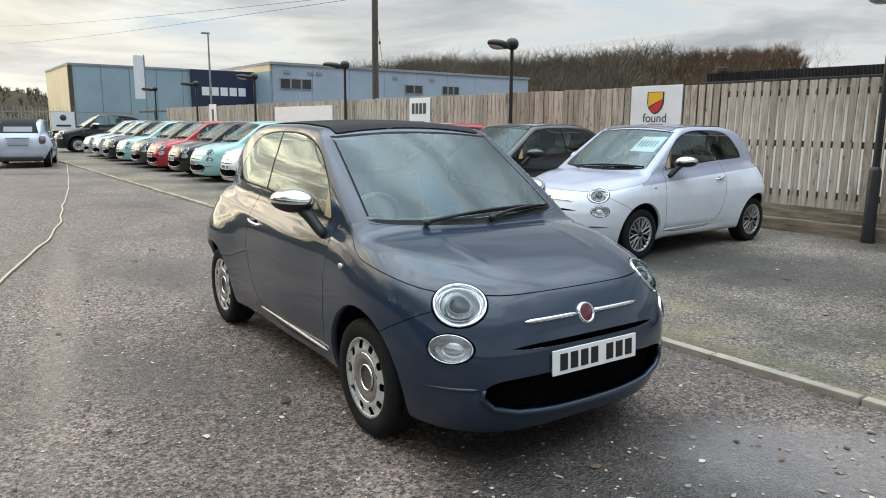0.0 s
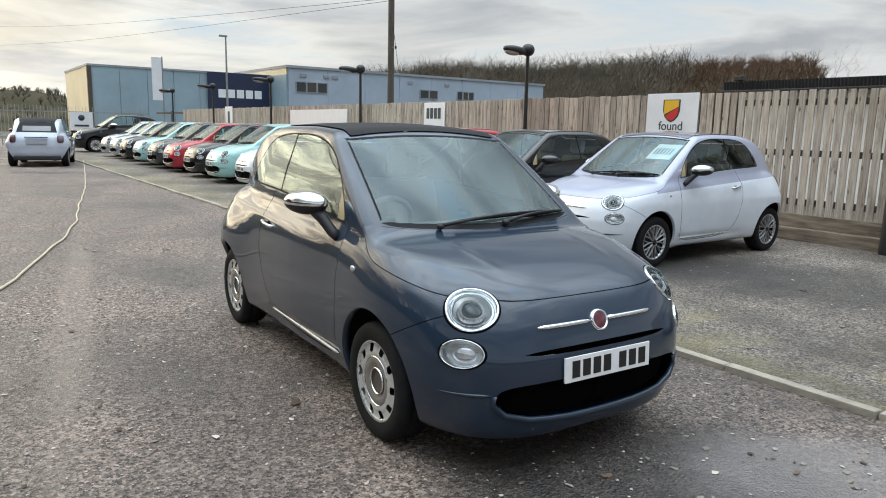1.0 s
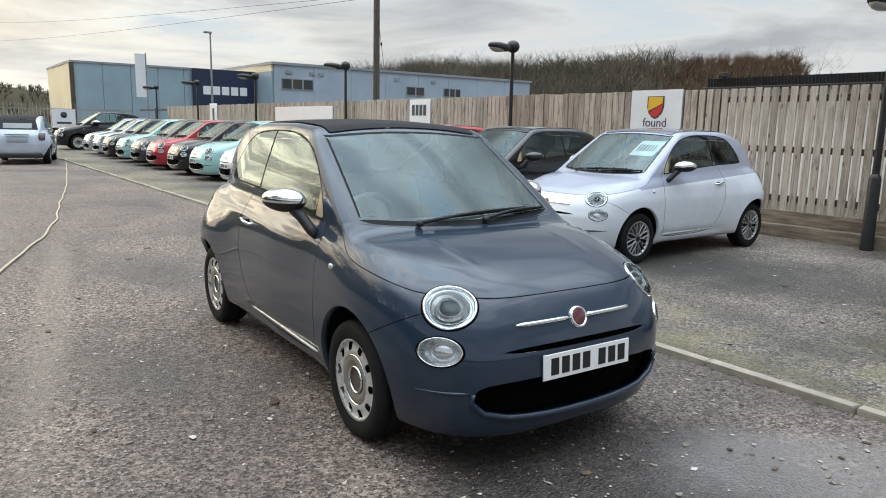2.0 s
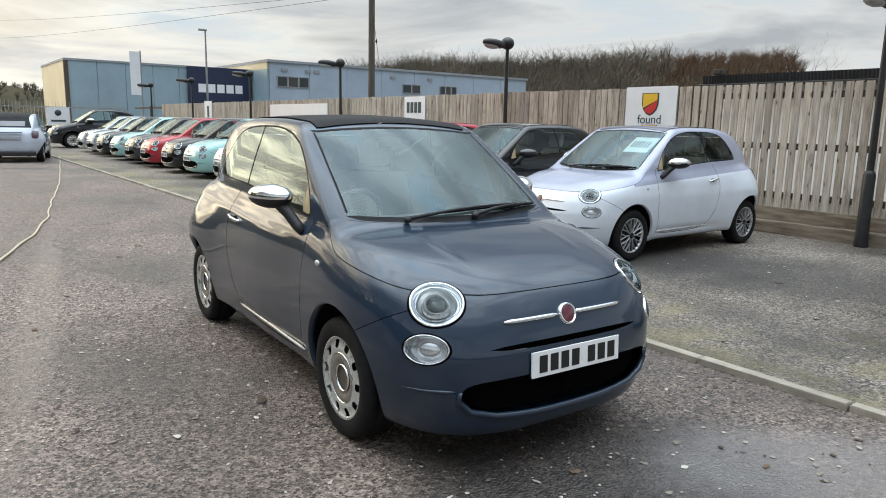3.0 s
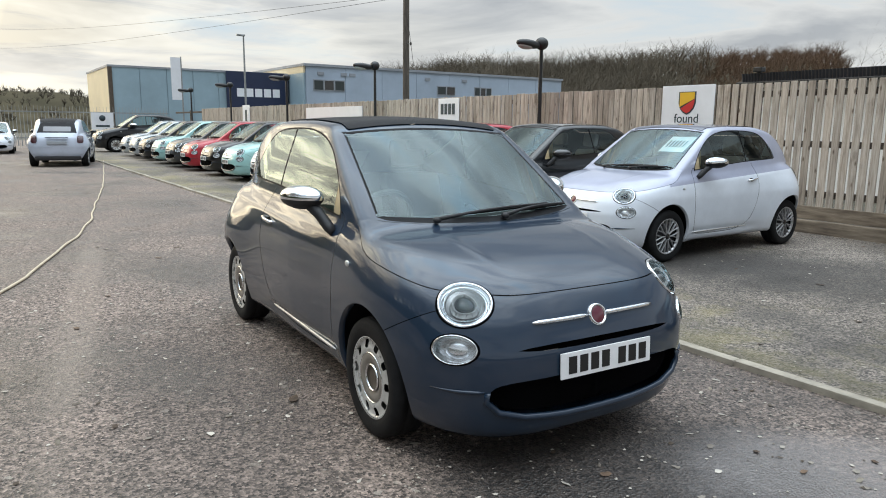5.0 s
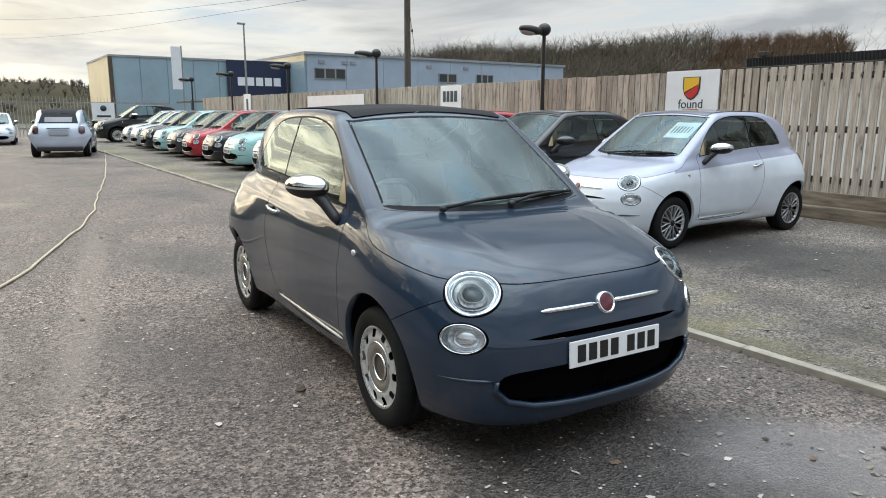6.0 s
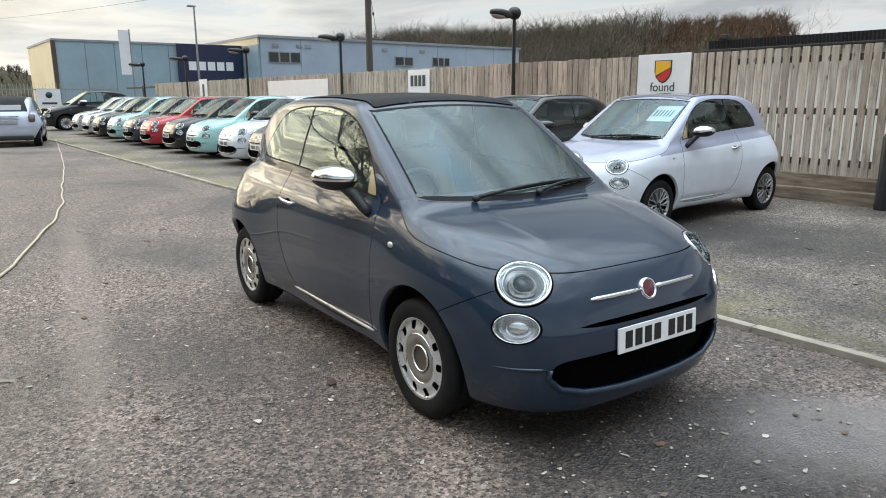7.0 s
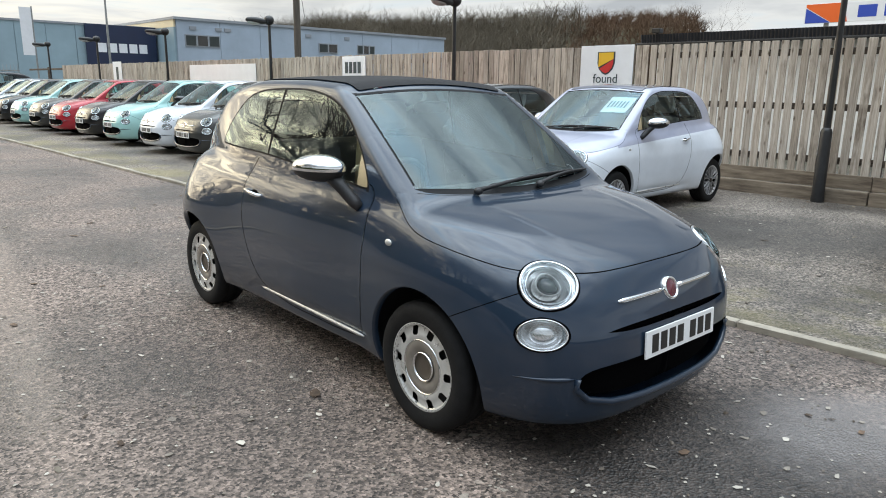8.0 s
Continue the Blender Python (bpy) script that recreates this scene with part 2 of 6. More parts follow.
M["lamp_bowl"] = mat("frosted_lamp_bowl", (0.42, 0.42, 0.40), 0.35, vary=0.1, scale=10)
M["pole_wood"] = mat("pole_wood", (0.10, 0.085, 0.07), 0.85, vary=0.3, scale=4, stretch=(6, 6, 0.5), bump=0.3)
M["galv"] = mat("galvanised_steel", (0.30, 0.31, 0.31), 0.5, metal=0.6, vary=0.2, scale=5)
M["pale_steel"] = mat("pale_galvanised_steel", (0.36, 0.37, 0.37), 0.55, metal=0.3, vary=0.2, scale=5)
M["hose"] = mat("hose_cream", (0.55, 0.46, 0.33), 0.55, vary=0.1, scale=10)
M["leaf"] = mat("dead_leaf", (0.045, 0.028, 0.018), 0.8, color2=(0.15, 0.095, 0.06), scale=12, rnd=0.4)
M["leaf_pale"] = mat("pale_leaf", (0.18, 0.145, 0.105), 0.75, color2=(0.32, 0.28, 0.22), scale=14, rnd=0.3)
M["cable"] = mat("cable_black", (0.02, 0.02, 0.02), 0.6)
M["orange"] = mat("sign_orange", (0.75, 0.13, 0.02), 0.4)
M["sign_blue"] = mat("sign_blue", (0.03, 0.07, 0.42), 0.4)
M["sign_yellow"] = mat("emblem_yellow", (0.75, 0.45, 0.03), 0.4)
M["sign_red"] = mat("emblem_red", (0.55, 0.03, 0.03), 0.4)
M["card"] = mat("price_card", (0.80, 0.90, 0.89), 0.5, vary=0.04, scale=6)
M["ink"] = mat("dark_ink", (0.03, 0.05, 0.06), 0.6)


def ground_mat(name, base, light, moss=None, wet=0.0, stains_shade=()):
    """Old tarmac: exposed stone, worn pale tracks, damp patches, and moss where there is some."""
    m = bpy.data.materials.new(name)
    m.use_nodes = True
    n, l = m.node_tree.nodes, m.node_tree.links
    b = n["Principled BSDF"]
    co = n.new("ShaderNodeTexCoord")

    def tex(kind, scale, detail=3.0, rough=0.6, stretch=None):
        t = n.new(kind)
        t.inputs["Scale"].default_value = scale
        if kind == "ShaderNodeTexNoise":
            t.inputs["Detail"].default_value, t.inputs["Roughness"].default_value = detail, rough
        src = co.outputs["Object"]
        if stretch:
            mp = n.new("ShaderNodeMapping")
            mp.inputs["Scale"].default_value = stretch
            l.new(src, mp.inputs[0])
            src = mp.outputs[0]
        l.new(src, t.inputs["Vector"])
        return t

    def ramp(src, p0, c0, p1, c1):
        r = n.new("ShaderNodeValToRGB")
        r.color_ramp.elements[0].position, r.color_ramp.elements[0].color = p0, (*c0, 1)
        r.color_ramp.elements[1].position, r.color_ramp.elements[1].color = p1, (*c1, 1)
        l.new(src, r.inputs[0])
        return r.outputs[0]

    def mix(fac, a, c, mode="MIX"):
        x = n.new("ShaderNodeMix")
        x.data_type, x.blend_type = "RGBA", mode
        for src, sock in ((fac, x.inputs[0]), (a, x.inputs[6]), (c, x.inputs[7])):
            if isinstance(src, (int, float)):
                sock.default_value = src
            elif isinstance(src, tuple):
                sock.default_value = (*src, 1)
            else:
                l.new(src, sock)
        return x.outputs[2]

    grey = lambda g: (g, g, g)
    big, mid = tex("ShaderNodeTexNoise", 0.45, 6, 0.6), tex("ShaderNodeTexNoise", 1.7, 7, 0.72)
    clot = tex("ShaderNodeTexNoise", 24, 4, 0.7)
    track = tex("ShaderNodeTexNoise", 1.0, 5, 0.6, (0.06, 0.9, 1.0))
    stone, chip, bit = tex("ShaderNodeTexVoronoi", 85), tex("ShaderNodeTexVoronoi", 30), tex("ShaderNodeTexVoronoi", 15)
    stone_c = ramp(stone.outputs["Color"], 0.18, tuple(c * 0.18 for c in base), 0.88, tuple(min(1, c * 2.0) for c in light))
    worn = mix(ramp(mid.outputs["Fac"], 0.40, grey(0), 0.64, grey(0.9)), base, light)
    worn = mix(ramp(track.outputs["Fac"], 0.52, grey(0), 0.66, grey(0.6)), worn, tuple(c * 1.25 for c in light))
    col = mix(0.82, worn, stone_c)
    col = mix(1.0, col, ramp(clot.outputs["Fac"], 0.34, grey(0.42), 0.62, grey(1.15)), "MULTIPLY")
    col = mix(ramp(chip.outputs["Color"], 0.915, grey(0), 0.95, grey(0.85)), col, (0.38, 0.335, 0.28))
    col = mix(ramp(bit.outputs["Color"], 0.965, grey(0), 0.975, grey(0.7)), col, (0.075, 0.05, 0.032))
    if moss:
        mm = tex("ShaderNodeTexNoise", 1.1, 8, 0.75)
        # moss keeps to the kerb's side of the strip
        sp, band, both = n.new("ShaderNodeSeparateXYZ"), n.new("ShaderNodeMapRange"), n.new("ShaderNodeMath")
        band.inputs[1].default_value, band.inputs[2].default_value = 3.72, 6.0
        band.inputs[3].default_value, band.inputs[4].default_value = 0.13, -0.10
        both.operation = "ADD"
        l.new(co.outputs["Object"], sp.inputs[0])
        l.new(sp.outputs[1], band.inputs[0])
        l.new(mm.outputs["Fac"], both.inputs[0])
        l.new(band.outputs[0], both.inputs[1])
        col = mix(ramp(both.outputs[0], 0.515, grey(0), 0.63, grey(0.85)), col, mix(0.32, moss, stone_c))
    damp = ramp(big.outputs["Fac"], 0.40, grey(0.42), 0.58, grey(1.06))
    col = mix(1.0, col, damp, "MULTIPLY")
    sheen = None
    for x, y, rx, ry, turn, tone, amount in stains_shade:
        # a ragged patch with its own outline: washed-out silt, pale wear, dark ground, painted car shade
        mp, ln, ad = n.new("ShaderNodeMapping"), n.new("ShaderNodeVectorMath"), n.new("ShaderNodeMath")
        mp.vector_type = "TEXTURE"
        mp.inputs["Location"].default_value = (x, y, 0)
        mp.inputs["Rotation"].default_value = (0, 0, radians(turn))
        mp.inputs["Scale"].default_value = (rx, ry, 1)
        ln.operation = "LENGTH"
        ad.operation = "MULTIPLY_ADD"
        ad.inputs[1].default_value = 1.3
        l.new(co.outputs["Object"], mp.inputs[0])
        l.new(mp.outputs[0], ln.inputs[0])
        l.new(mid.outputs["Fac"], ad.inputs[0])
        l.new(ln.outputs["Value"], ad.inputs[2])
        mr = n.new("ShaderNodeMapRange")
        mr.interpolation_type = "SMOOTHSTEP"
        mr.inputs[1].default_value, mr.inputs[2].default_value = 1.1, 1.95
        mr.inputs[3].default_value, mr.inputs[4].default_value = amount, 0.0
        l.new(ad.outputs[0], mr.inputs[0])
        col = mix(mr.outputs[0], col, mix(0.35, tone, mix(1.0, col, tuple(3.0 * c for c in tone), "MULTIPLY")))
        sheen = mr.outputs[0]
    l.new(col, b.inputs["Base Color"])
    rr = n.new("ShaderNodeMapRange")
    rr.inputs[1].default_value, rr.inputs[2].default_value = 0.38, 0.58
    rr.inputs[3].default_value, rr.inputs[4].default_value = 0.50 - wet, 0.80
    l.new(big.outputs["Fac"], rr.inputs[0])
    rough_out = rr.outputs[0]
    if sheen:
        sub_r = n.new("ShaderNodeMath")
        sub_r.operation = "MULTIPLY_ADD"
        sub_r.inputs[1].default_value = -0.18
        l.new(sheen, sub_r.inputs[0])
        l.new(rr.outputs[0], sub_r.inputs[2])
        rough_out = sub_r.outputs[0]
    l.new(rough_out, b.inputs["Roughness"])
    bp = n.new("ShaderNodeBump")
    bp.inputs["Strength"].default_value, bp.inputs["Distance"].default_value = 1.0, 0.016
    l.new(mix(0.5, stone.outputs["Distance"], clot.outputs["Fac"]), bp.inputs["Height"])
    l.new(bp.outputs[0], b.inputs["Normal"])
    return m


# the two dark patches put the grey car's contact shade into damp tarmac
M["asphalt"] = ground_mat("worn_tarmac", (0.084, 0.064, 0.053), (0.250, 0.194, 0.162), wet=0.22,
                           stains_shade=((-2.7, 0.75, 2.0, 0.55, -3, (0.040, 0.034, 0.032), 0.45), (-5.6, 0.48, 3.6, 0.15, 171, (0.30, 0.25, 0.21), 0.5), (-0.95, 2.0, 1.15, 0.85, 20, (0.026, 0.024, 0.023), 0.75), (-0.42, 2.78, 0.42, 0.75, -35, (0.28, 0.255, 0.245), 0.8)))
# darker patches lie under and beside the parked cars
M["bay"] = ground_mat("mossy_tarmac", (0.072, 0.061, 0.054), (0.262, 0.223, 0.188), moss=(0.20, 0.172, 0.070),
                      stains_shade=((-4.3, 6.2, 2.3, 1.5, 10, (0.030, 0.027, 0.025), 0.75), (-7.4, 5.6, 2.0, 1.4, 0, (0.034, 0.030, 0.027), 0.6), (-2.4, 6.9, 2.7, 1.25, 12, (0.044, 0.038, 0.033), 0.55), (-2.3, 5.0, 0.7, 0.35, -15, (0.045, 0.04, 0.034), 0.5), (-0.4, 5.9, 1.0, 0.5, 30, (0.32, 0.28, 0.235), 0.5)))
M["far_ground"] = ground_mat("rough_ground", (0.06, 0.055, 0.04), (0.12, 0.11, 0.08))


def grit_mat():
    """Crumbs whose tone changes from piece to piece."""
    m = mat("grit_crumbs", (0.3, 0.26, 0.2), 0.75)
    n, l = m.node_tree.nodes, m.node_tree.links
    g, r = n.new("ShaderNodeNewGeometry"), n.new("ShaderNodeValToRGB")
    r.color_ramp.elements[0].color, r.color_ramp.elements[1].color = (0.06, 0.04, 0.025, 1), (0.55, 0.50, 0.43, 1)
    l.new(g.outputs["Random Per Island"], r.inputs[0])
    l.new(r.outputs[0], n["Principled BSDF"].inputs["Base Color"])
    return m


M["grit"] = grit_mat()


def fence_mat():
    """Weathered softwood boards: grey-brown grain, dark knots and rain streaks, each board its own tone."""
    m = bpy.data.materials.new("weathered_timber")
    m.use_nodes = True
    n, l = m.node_tree.nodes, m.node_tree.links
    b = n["Principled BSDF"]
    co, info = n.new("ShaderNodeTexCoord"), n.new("ShaderNodeObjectInfo")
    k = n.new("ShaderNodeMath")
    k.operation = "MULTIPLY"
    k.inputs[1].default_value = 53.0
    l.new(info.outputs["Random"], k.inputs[0])
    off = n.new("ShaderNodeVectorMath")
    off.operation = "ADD"
    l.new(co.outputs["Object"], off.inputs[0])
    l.new(k.outputs[0], off.inputs[1])

    def noise_at(scale, stretch, detail=5, kind="ShaderNodeTexNoise"):
        mp, t = n.new("ShaderNodeMapping"), n.new(kind)
        mp.inputs["Scale"].default_value = stretch
        t.inputs["Scale"].default_value = scale
        if kind == "ShaderNodeTexNoise":
            t.inputs["Detail"].default_value, t.inputs["Roughness"].default_value = detail, 0.65
        l.new(off.outputs[0], mp.inputs[0])
        l.new(mp.outputs[0], t.inputs["Vector"])
        return t

    def ramp(src, *stops):
        r = n.new("ShaderNodeValToRGB")
        while len(r.color_ramp.elements) < len(stops):
            r.color_ramp.elements.new(0.5)
        for e, (p, c) in zip(r.color_ramp.elements, stops):
            e.position, e.color = p, (*c, 1)
        l.new(src, r.inputs[0])
        return r.outputs[0]

    def mul(a, c, fac=1.0):
        x = n.new("ShaderNodeMix")
        x.data_type, x.blend_type = "RGBA", "MULTIPLY"
        x.inputs[0].default_value = fac
        l.new(a, x.inputs[6])
        l.new(c, x.inputs[7])
        return x.outputs[2]

    grain = noise_at(5.0, (9, 9, 0.5))
    col = ramp(grain.outputs["Fac"], (0.30, (0.25, 0.215, 0.185)), (0.50, (0.42, 0.38, 0.335)), (0.72, (0.58, 0.54, 0.49)))
    tone = ramp(info.outputs["Random"], (0.0, (0.74, 0.69, 0.64)), (0.35, (0.98, 0.95, 0.92)), (1.0, (1.20, 1.13, 1.06)))
    col = mul(col, tone)
    stain = noise_at(1.6, (2.5, 2.5, 0.8))
    col = mul(col, ramp(stain.outputs["Fac"], (0.30, (0.36, 0.33, 0.30)), (0.46, (1, 1, 1))))
    knot = noise_at(1.0, (9, 9, 3.2), kind="ShaderNodeTexVoronoi")
    col = mul(col, ramp(knot.outputs["Distance"], (0.05, (0.30, 0.25, 0.21)), (0.15, (1, 1, 1))))
    l.new(col, b.inputs["Base Color"])
    b.inputs["Roughness"].default_value = 0.82
    bp = n.new("ShaderNodeBump")
    bp.inputs["Strength"].default_value, bp.inputs["Distance"].default_value = 0.35, 0.008
    l.new(grain.outputs["Fac"], bp.inputs["Height"])
    l.new(bp.outputs[0], b.inputs["Normal"])
    return m


M["timber"] = fence_mat()


# ---- mesh helpers ----
def thing(name, label, category, m=None, group="", kind=""):
    """An empty at the base of a thing, which carries its parts."""
    ob = new(name)
    ob.empty_display_size = 0.1
    if m is not None:
        ob.matrix_world = m
    return tagged(ob, label, category, group, kind)


def mesh_of(name, verts, faces, material, smooth=True):
    me = bpy.data.meshes.new(name)
    me.from_pydata([tuple(v) for v in verts], [], [tuple(f) for f in faces])
    me.update()
    if material:
        me.materials.append(material)
    if smooth:
        me.shade_smooth()
    return me


def solid(name, verts, faces, material, parent=None, smooth=True, label="", m=None):
    ob = new(name, mesh_of(name, verts, faces, material, smooth))
    if parent:
        ob.parent = parent
    if m is not None:
        ob.matrix_basis = m
    return tagged(ob, label)


def part(name, bm, material, parent=None, label="", smooth=False, m=None):
    me = bpy.data.meshes.new(name)
    bm.to_mesh(me)
    bm.free()
    me.materials.append(material)
    if smooth:
        me.shade_smooth()
    ob = new(name, me)
    if parent:
        ob.parent = parent
    if m is not None:
        ob.matrix_basis = m
    return tagged(ob, label)


def box_bm(x0, x1, y0, y1, z0, z1, bevel=0.0, seg=2, bm=None):
    own = bmesh.new()
    bmesh.ops.create_cube(own, size=1.0, matrix=Matrix.LocRotScale(((x0 + x1) / 2, (y0 + y1) / 2, (z0 + z1) / 2), None, (x1 - x0, y1 - y0, z1 - z0)))
    if bevel:
        bmesh.ops.bevel(own, geom=own.edges[:], offset=bevel, segments=seg, profile=0.6, affect="EDGES")
    if bm is None:
        return own
    join(bm, own)
    return bm


def join(bm, other):
    me = bpy.data.meshes.new("tmp")
    other.to_mesh(me)
    other.free()
    bm.from_mesh(me)
    bpy.data.meshes.remove(me)


def lathe(profile, n=32, axis="z"):
    """Vertices and faces of a profile of (radius, height) turned round an axis."""
    v, f = [], []
    for r, h in profile:
        for k in range(n):
            a = 2 * math.pi * k / n
            c, s = r * math.cos(a), r * math.sin(a)
            v.append((c, s, h) if axis == "z" else (c, h, s))
    for i in range(len(profile) - 1):
        for k in range(n):
            q = [i * n + k, i * n + (k + 1) % n, (i + 1) * n + (k + 1) % n, (i + 1) * n + k]
            f.append(q if axis == "z" else q[::-1])
    return v, f


def tube(points, radius, n=8, cap=True):
    """Vertices and faces of a tube along points; radius may be a list."""
    pts = [Vector(p) for p in points]
    v, f = [], []
    side = Vector((0, 0, 1))
    for i, p in enumerate(pts):
        d = (pts[min(i + 1, len(pts) - 1)] - pts[max(i - 1, 0)]).normalized()
        a = d.cross(side)
        if a.length < 0.1:
            a = d.cross(Vector((1, 0, 0)))
        a.normalize()
        b = d.cross(a)
        r = radius[i] if isinstance(radius, (list, tuple)) else radius
        for k in range(n):
            t = 2 * math.pi * k / n
            v.append(p + (a * math.cos(t) + b * math.sin(t)) * r)
    for i in range(len(pts) - 1):
        for k in range(n):
            f.append((i * n + k, i * n + (k + 1) % n, (i + 1) * n + (k + 1) % n, (i + 1) * n + k))
    if cap:
        f.append(tuple(range(n))[::-1])
        f.append(tuple(range((len(pts) - 1) * n, len(pts) * n)))
    return v, f


def ball(center, radii, nu=20, nv=12, m=None):
    v, f = [], []
    for j in range(nv + 1):
        b = math.pi * (j / nv - 0.5)
        for i in range(nu):
            a = 2 * math.pi * i / nu
            p = Vector((radii[0] * math.cos(b) * math.cos(a), radii[1] * math.cos(b) * math.sin(a), radii[2] * math.sin(b)))
            if m:
                p = m @ p
            v.append(p + Vector(center))
    for j in range(nv):
        for i in range(nu):
            f.append((j * nu + i, j * nu + (i + 1) % nu, (j + 1) * nu + (i + 1) % nu, (j + 1) * nu + i))
    return v, f


def structure(name, bm, material, label, category, smooth=False):
    ob = part(name, bm, material, smooth=smooth)
    return tagged(ob, label, category, kind="structure")


def grid_sheet(x0, x1, y0, y1, z, nx, ny, wave=0.0):
    v, f = [], []
    for j in range(ny + 1):
        for i in range(nx + 1):
            x, y = x0 + (x1 - x0) * i / nx, y0 + (y1 - y0) * j / ny
            inner = 0 < i < nx and 0 < j < ny
            v.append((x, y, z + (wave * noise.noise((x * 0.5, y * 0.5, 1.0)) if wave and inner else 0)))
    for j in range(ny):
        for i in range(nx):
            a = j * (nx + 1) + i
            f.append((a, a + 1, a + nx + 2, a + nx + 1))
    return v, f


# ---- ground ----
tagged(solid("ground", *grid_sheet(-1500, 1500, -1500, 1500, -0.03, 40, 40), M["far_ground"]), "rough brown ground reaching the horizon", "ground", kind="structure")
v, f = grid_sheet(-60, 40, -40, 3.62, 0.0, 100, 44, 0.004)
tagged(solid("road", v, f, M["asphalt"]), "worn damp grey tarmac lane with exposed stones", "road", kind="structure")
v, f = grid_sheet(-60, 40, 3.70, 10.2, 0.0, 100, 12, 0.006)
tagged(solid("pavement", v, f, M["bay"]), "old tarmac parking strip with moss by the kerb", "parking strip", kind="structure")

# kerb of concrete edging stones, flush but for a few centimetres
kerb = thing("kerb", "pale concrete edging kerb between lane and parking strip", "kerb", kind="structure")
kerb_mesh = {}
for k in range(4):
    rnd_k = random.Random(k)
    bm = box_bm(-0.448, 0.448, -0.04, 0.04, -0.10, 0.035 + 0.006 * rnd_k.random(), 0.012)
    for vert in bm.verts:
        vert.co += Vector((0, 0.004 * (rnd_k.random() - 0.5), 0.004 * (rnd_k.random() - 0.5)))
    kerb_mesh[k] = bpy.data.meshes.new("kerb_stone")
    bm.to_mesh(kerb_mesh[k])
    bm.free()
    kerb_mesh[k].materials.append(M["concrete"])
for i in range(70):
    ob = new("kerb_stone", kerb_mesh[i % 4])
    ob.parent = kerb
    ob.matrix_basis = pose(8 - 0.905 * i, 3.66 + 0.008 * math.sin(i * 1.7), 0, 0, 0.3 * math.sin(i * 2.3), 0.4 * math.sin(i))

# ---- timber fence ----
FENCE_Y, FENCE_H = 9.72, 2.13
fence = thing("fence", "weathered close-board timber fence with narrow gaps", "fence", kind="structure")
board_mesh = []
for k in range(12):
    r = random.Random(10 + k)
    w, lean = (0.0490 if k < 6 else 0.0570) + 0.0035 * r.random(), 0.004 * (r.random() - 0.5)
    bm = box_bm(-w, w, -0.010, 0.010, 0.36, FENCE_H - 0.015 + 0.03 * r.random(), 0.003, 1)
    for vert in bm.verts:
        vert.co.x += lean * vert.co.z + 0.003 * (r.random() - 0.5)
    me = bpy.data.meshes.new("board")
    bm.to_mesh(me)
    bm.free()
    me.materials.append(M["timber"])
    board_mesh.append(me)
PITCH = 0.1335
rb = random.Random(3)
for i in range(295):
    ob = new("board", board_mesh[rb.randrange(6) + (6 if i > 72 else 0)])
    ob.parent = fence
    ob.matrix_basis = pose(3.5 - PITCH * i, FENCE_Y + 0.004 * rb.random(), 0, 0, 0.5 * (rb.random() - 0.5), 180 * rb.randrange(2))
for z0, h in ((0.50, 0.09), (1.205, 0.09), (1.93, 0.09)):
    for j in range(15):
        part("rail", box_bm(3.6 - 3.0 * j - 2.99, 3.6 - 3.0 * j, FENCE_Y + 0.02, FENCE_Y + 0.065, z0, z0 + h, 0.004, 1), M["timber_dark"], fence)
for j in range(15):
    part("fence_post", box_bm(3.6 - 3.0 * j - 0.05, 3.6 - 3.0 * j + 0.05, FENCE_Y + 0.07, FENCE_Y + 0.17, -0.1, 2.08, 0.006, 1), M["timber_dark"], fence)
    part("gravel_board", box_bm(3.6 - 3.0 * j - 2.99, 3.6 - 3.0 * j, FENCE_Y - 0.035, FENCE_Y + 0.010, 0.185, 0.375, 0.005, 1), M["gravel_timber"], fence)
    part("base_kerb", box_bm(3.6 - 3.0 * j - 2.985, 3.6 - 3.0 * j, FENCE_Y - 0.14, FENCE_Y - 0.005, -0.05, 0.18, 0.015), M["gravel_timber"], fence)
# the fence goes on, out of sight, to close the yard; the added east wall stays low so car windows mirror more sky
structure("wall_east", box_bm(12, 12.15, -40, 9.8, 0, 1.1), M["timber_dark"], "plain low timber boundary added unseen behind the yard", "boundary wall")
structure("wall_north", box_bm(3.62, 12, 9.66, 9.75, 0, 2.1), M["timber"], "continuing timber boundary fence", "boundary wall")


# ---- signs on the fence ----
def panel_sign(name, label, x0, x1, z0, z1, y=FENCE_Y - 0.03):
    t = thing(name, label, "sign", pose((x0 + x1) / 2, y, 0))
    w = (x1 - x0) / 2
    part("panel", box_bm(-w, w, -0.008, 0.008, z0, z1, 0.003, 1), M["sign_white"], t)
    return t


def flat(name, pts, depth, material, parent, label=""):
    """A flat plate cut to an outline of (x, z), standing in the xz plane, its face towards -y."""
    n = len(pts)
    v = [(x, -depth, z) for x, z in pts] + [(x, 0, z) for x, z in pts]
    f = [tuple(range(n)), tuple(range(2 * n - 1, n - 1, -1))] + [(i, i + n, (i + 1) % n + n, (i + 1) % n) for i in range(n)]
    return solid(name, v, f, material, parent, smooth=False, label=label)


def bars(name, x0, x1, z0, z1, count, material, parent, y=-0.012, fill=0.72):
    w = (x1 - x0) / count
    for i in range(count):
        a = x0 + w * i
        part(name, box_bm(a, a + w * fill, y - 0.004, y, z0, z1), material, parent)


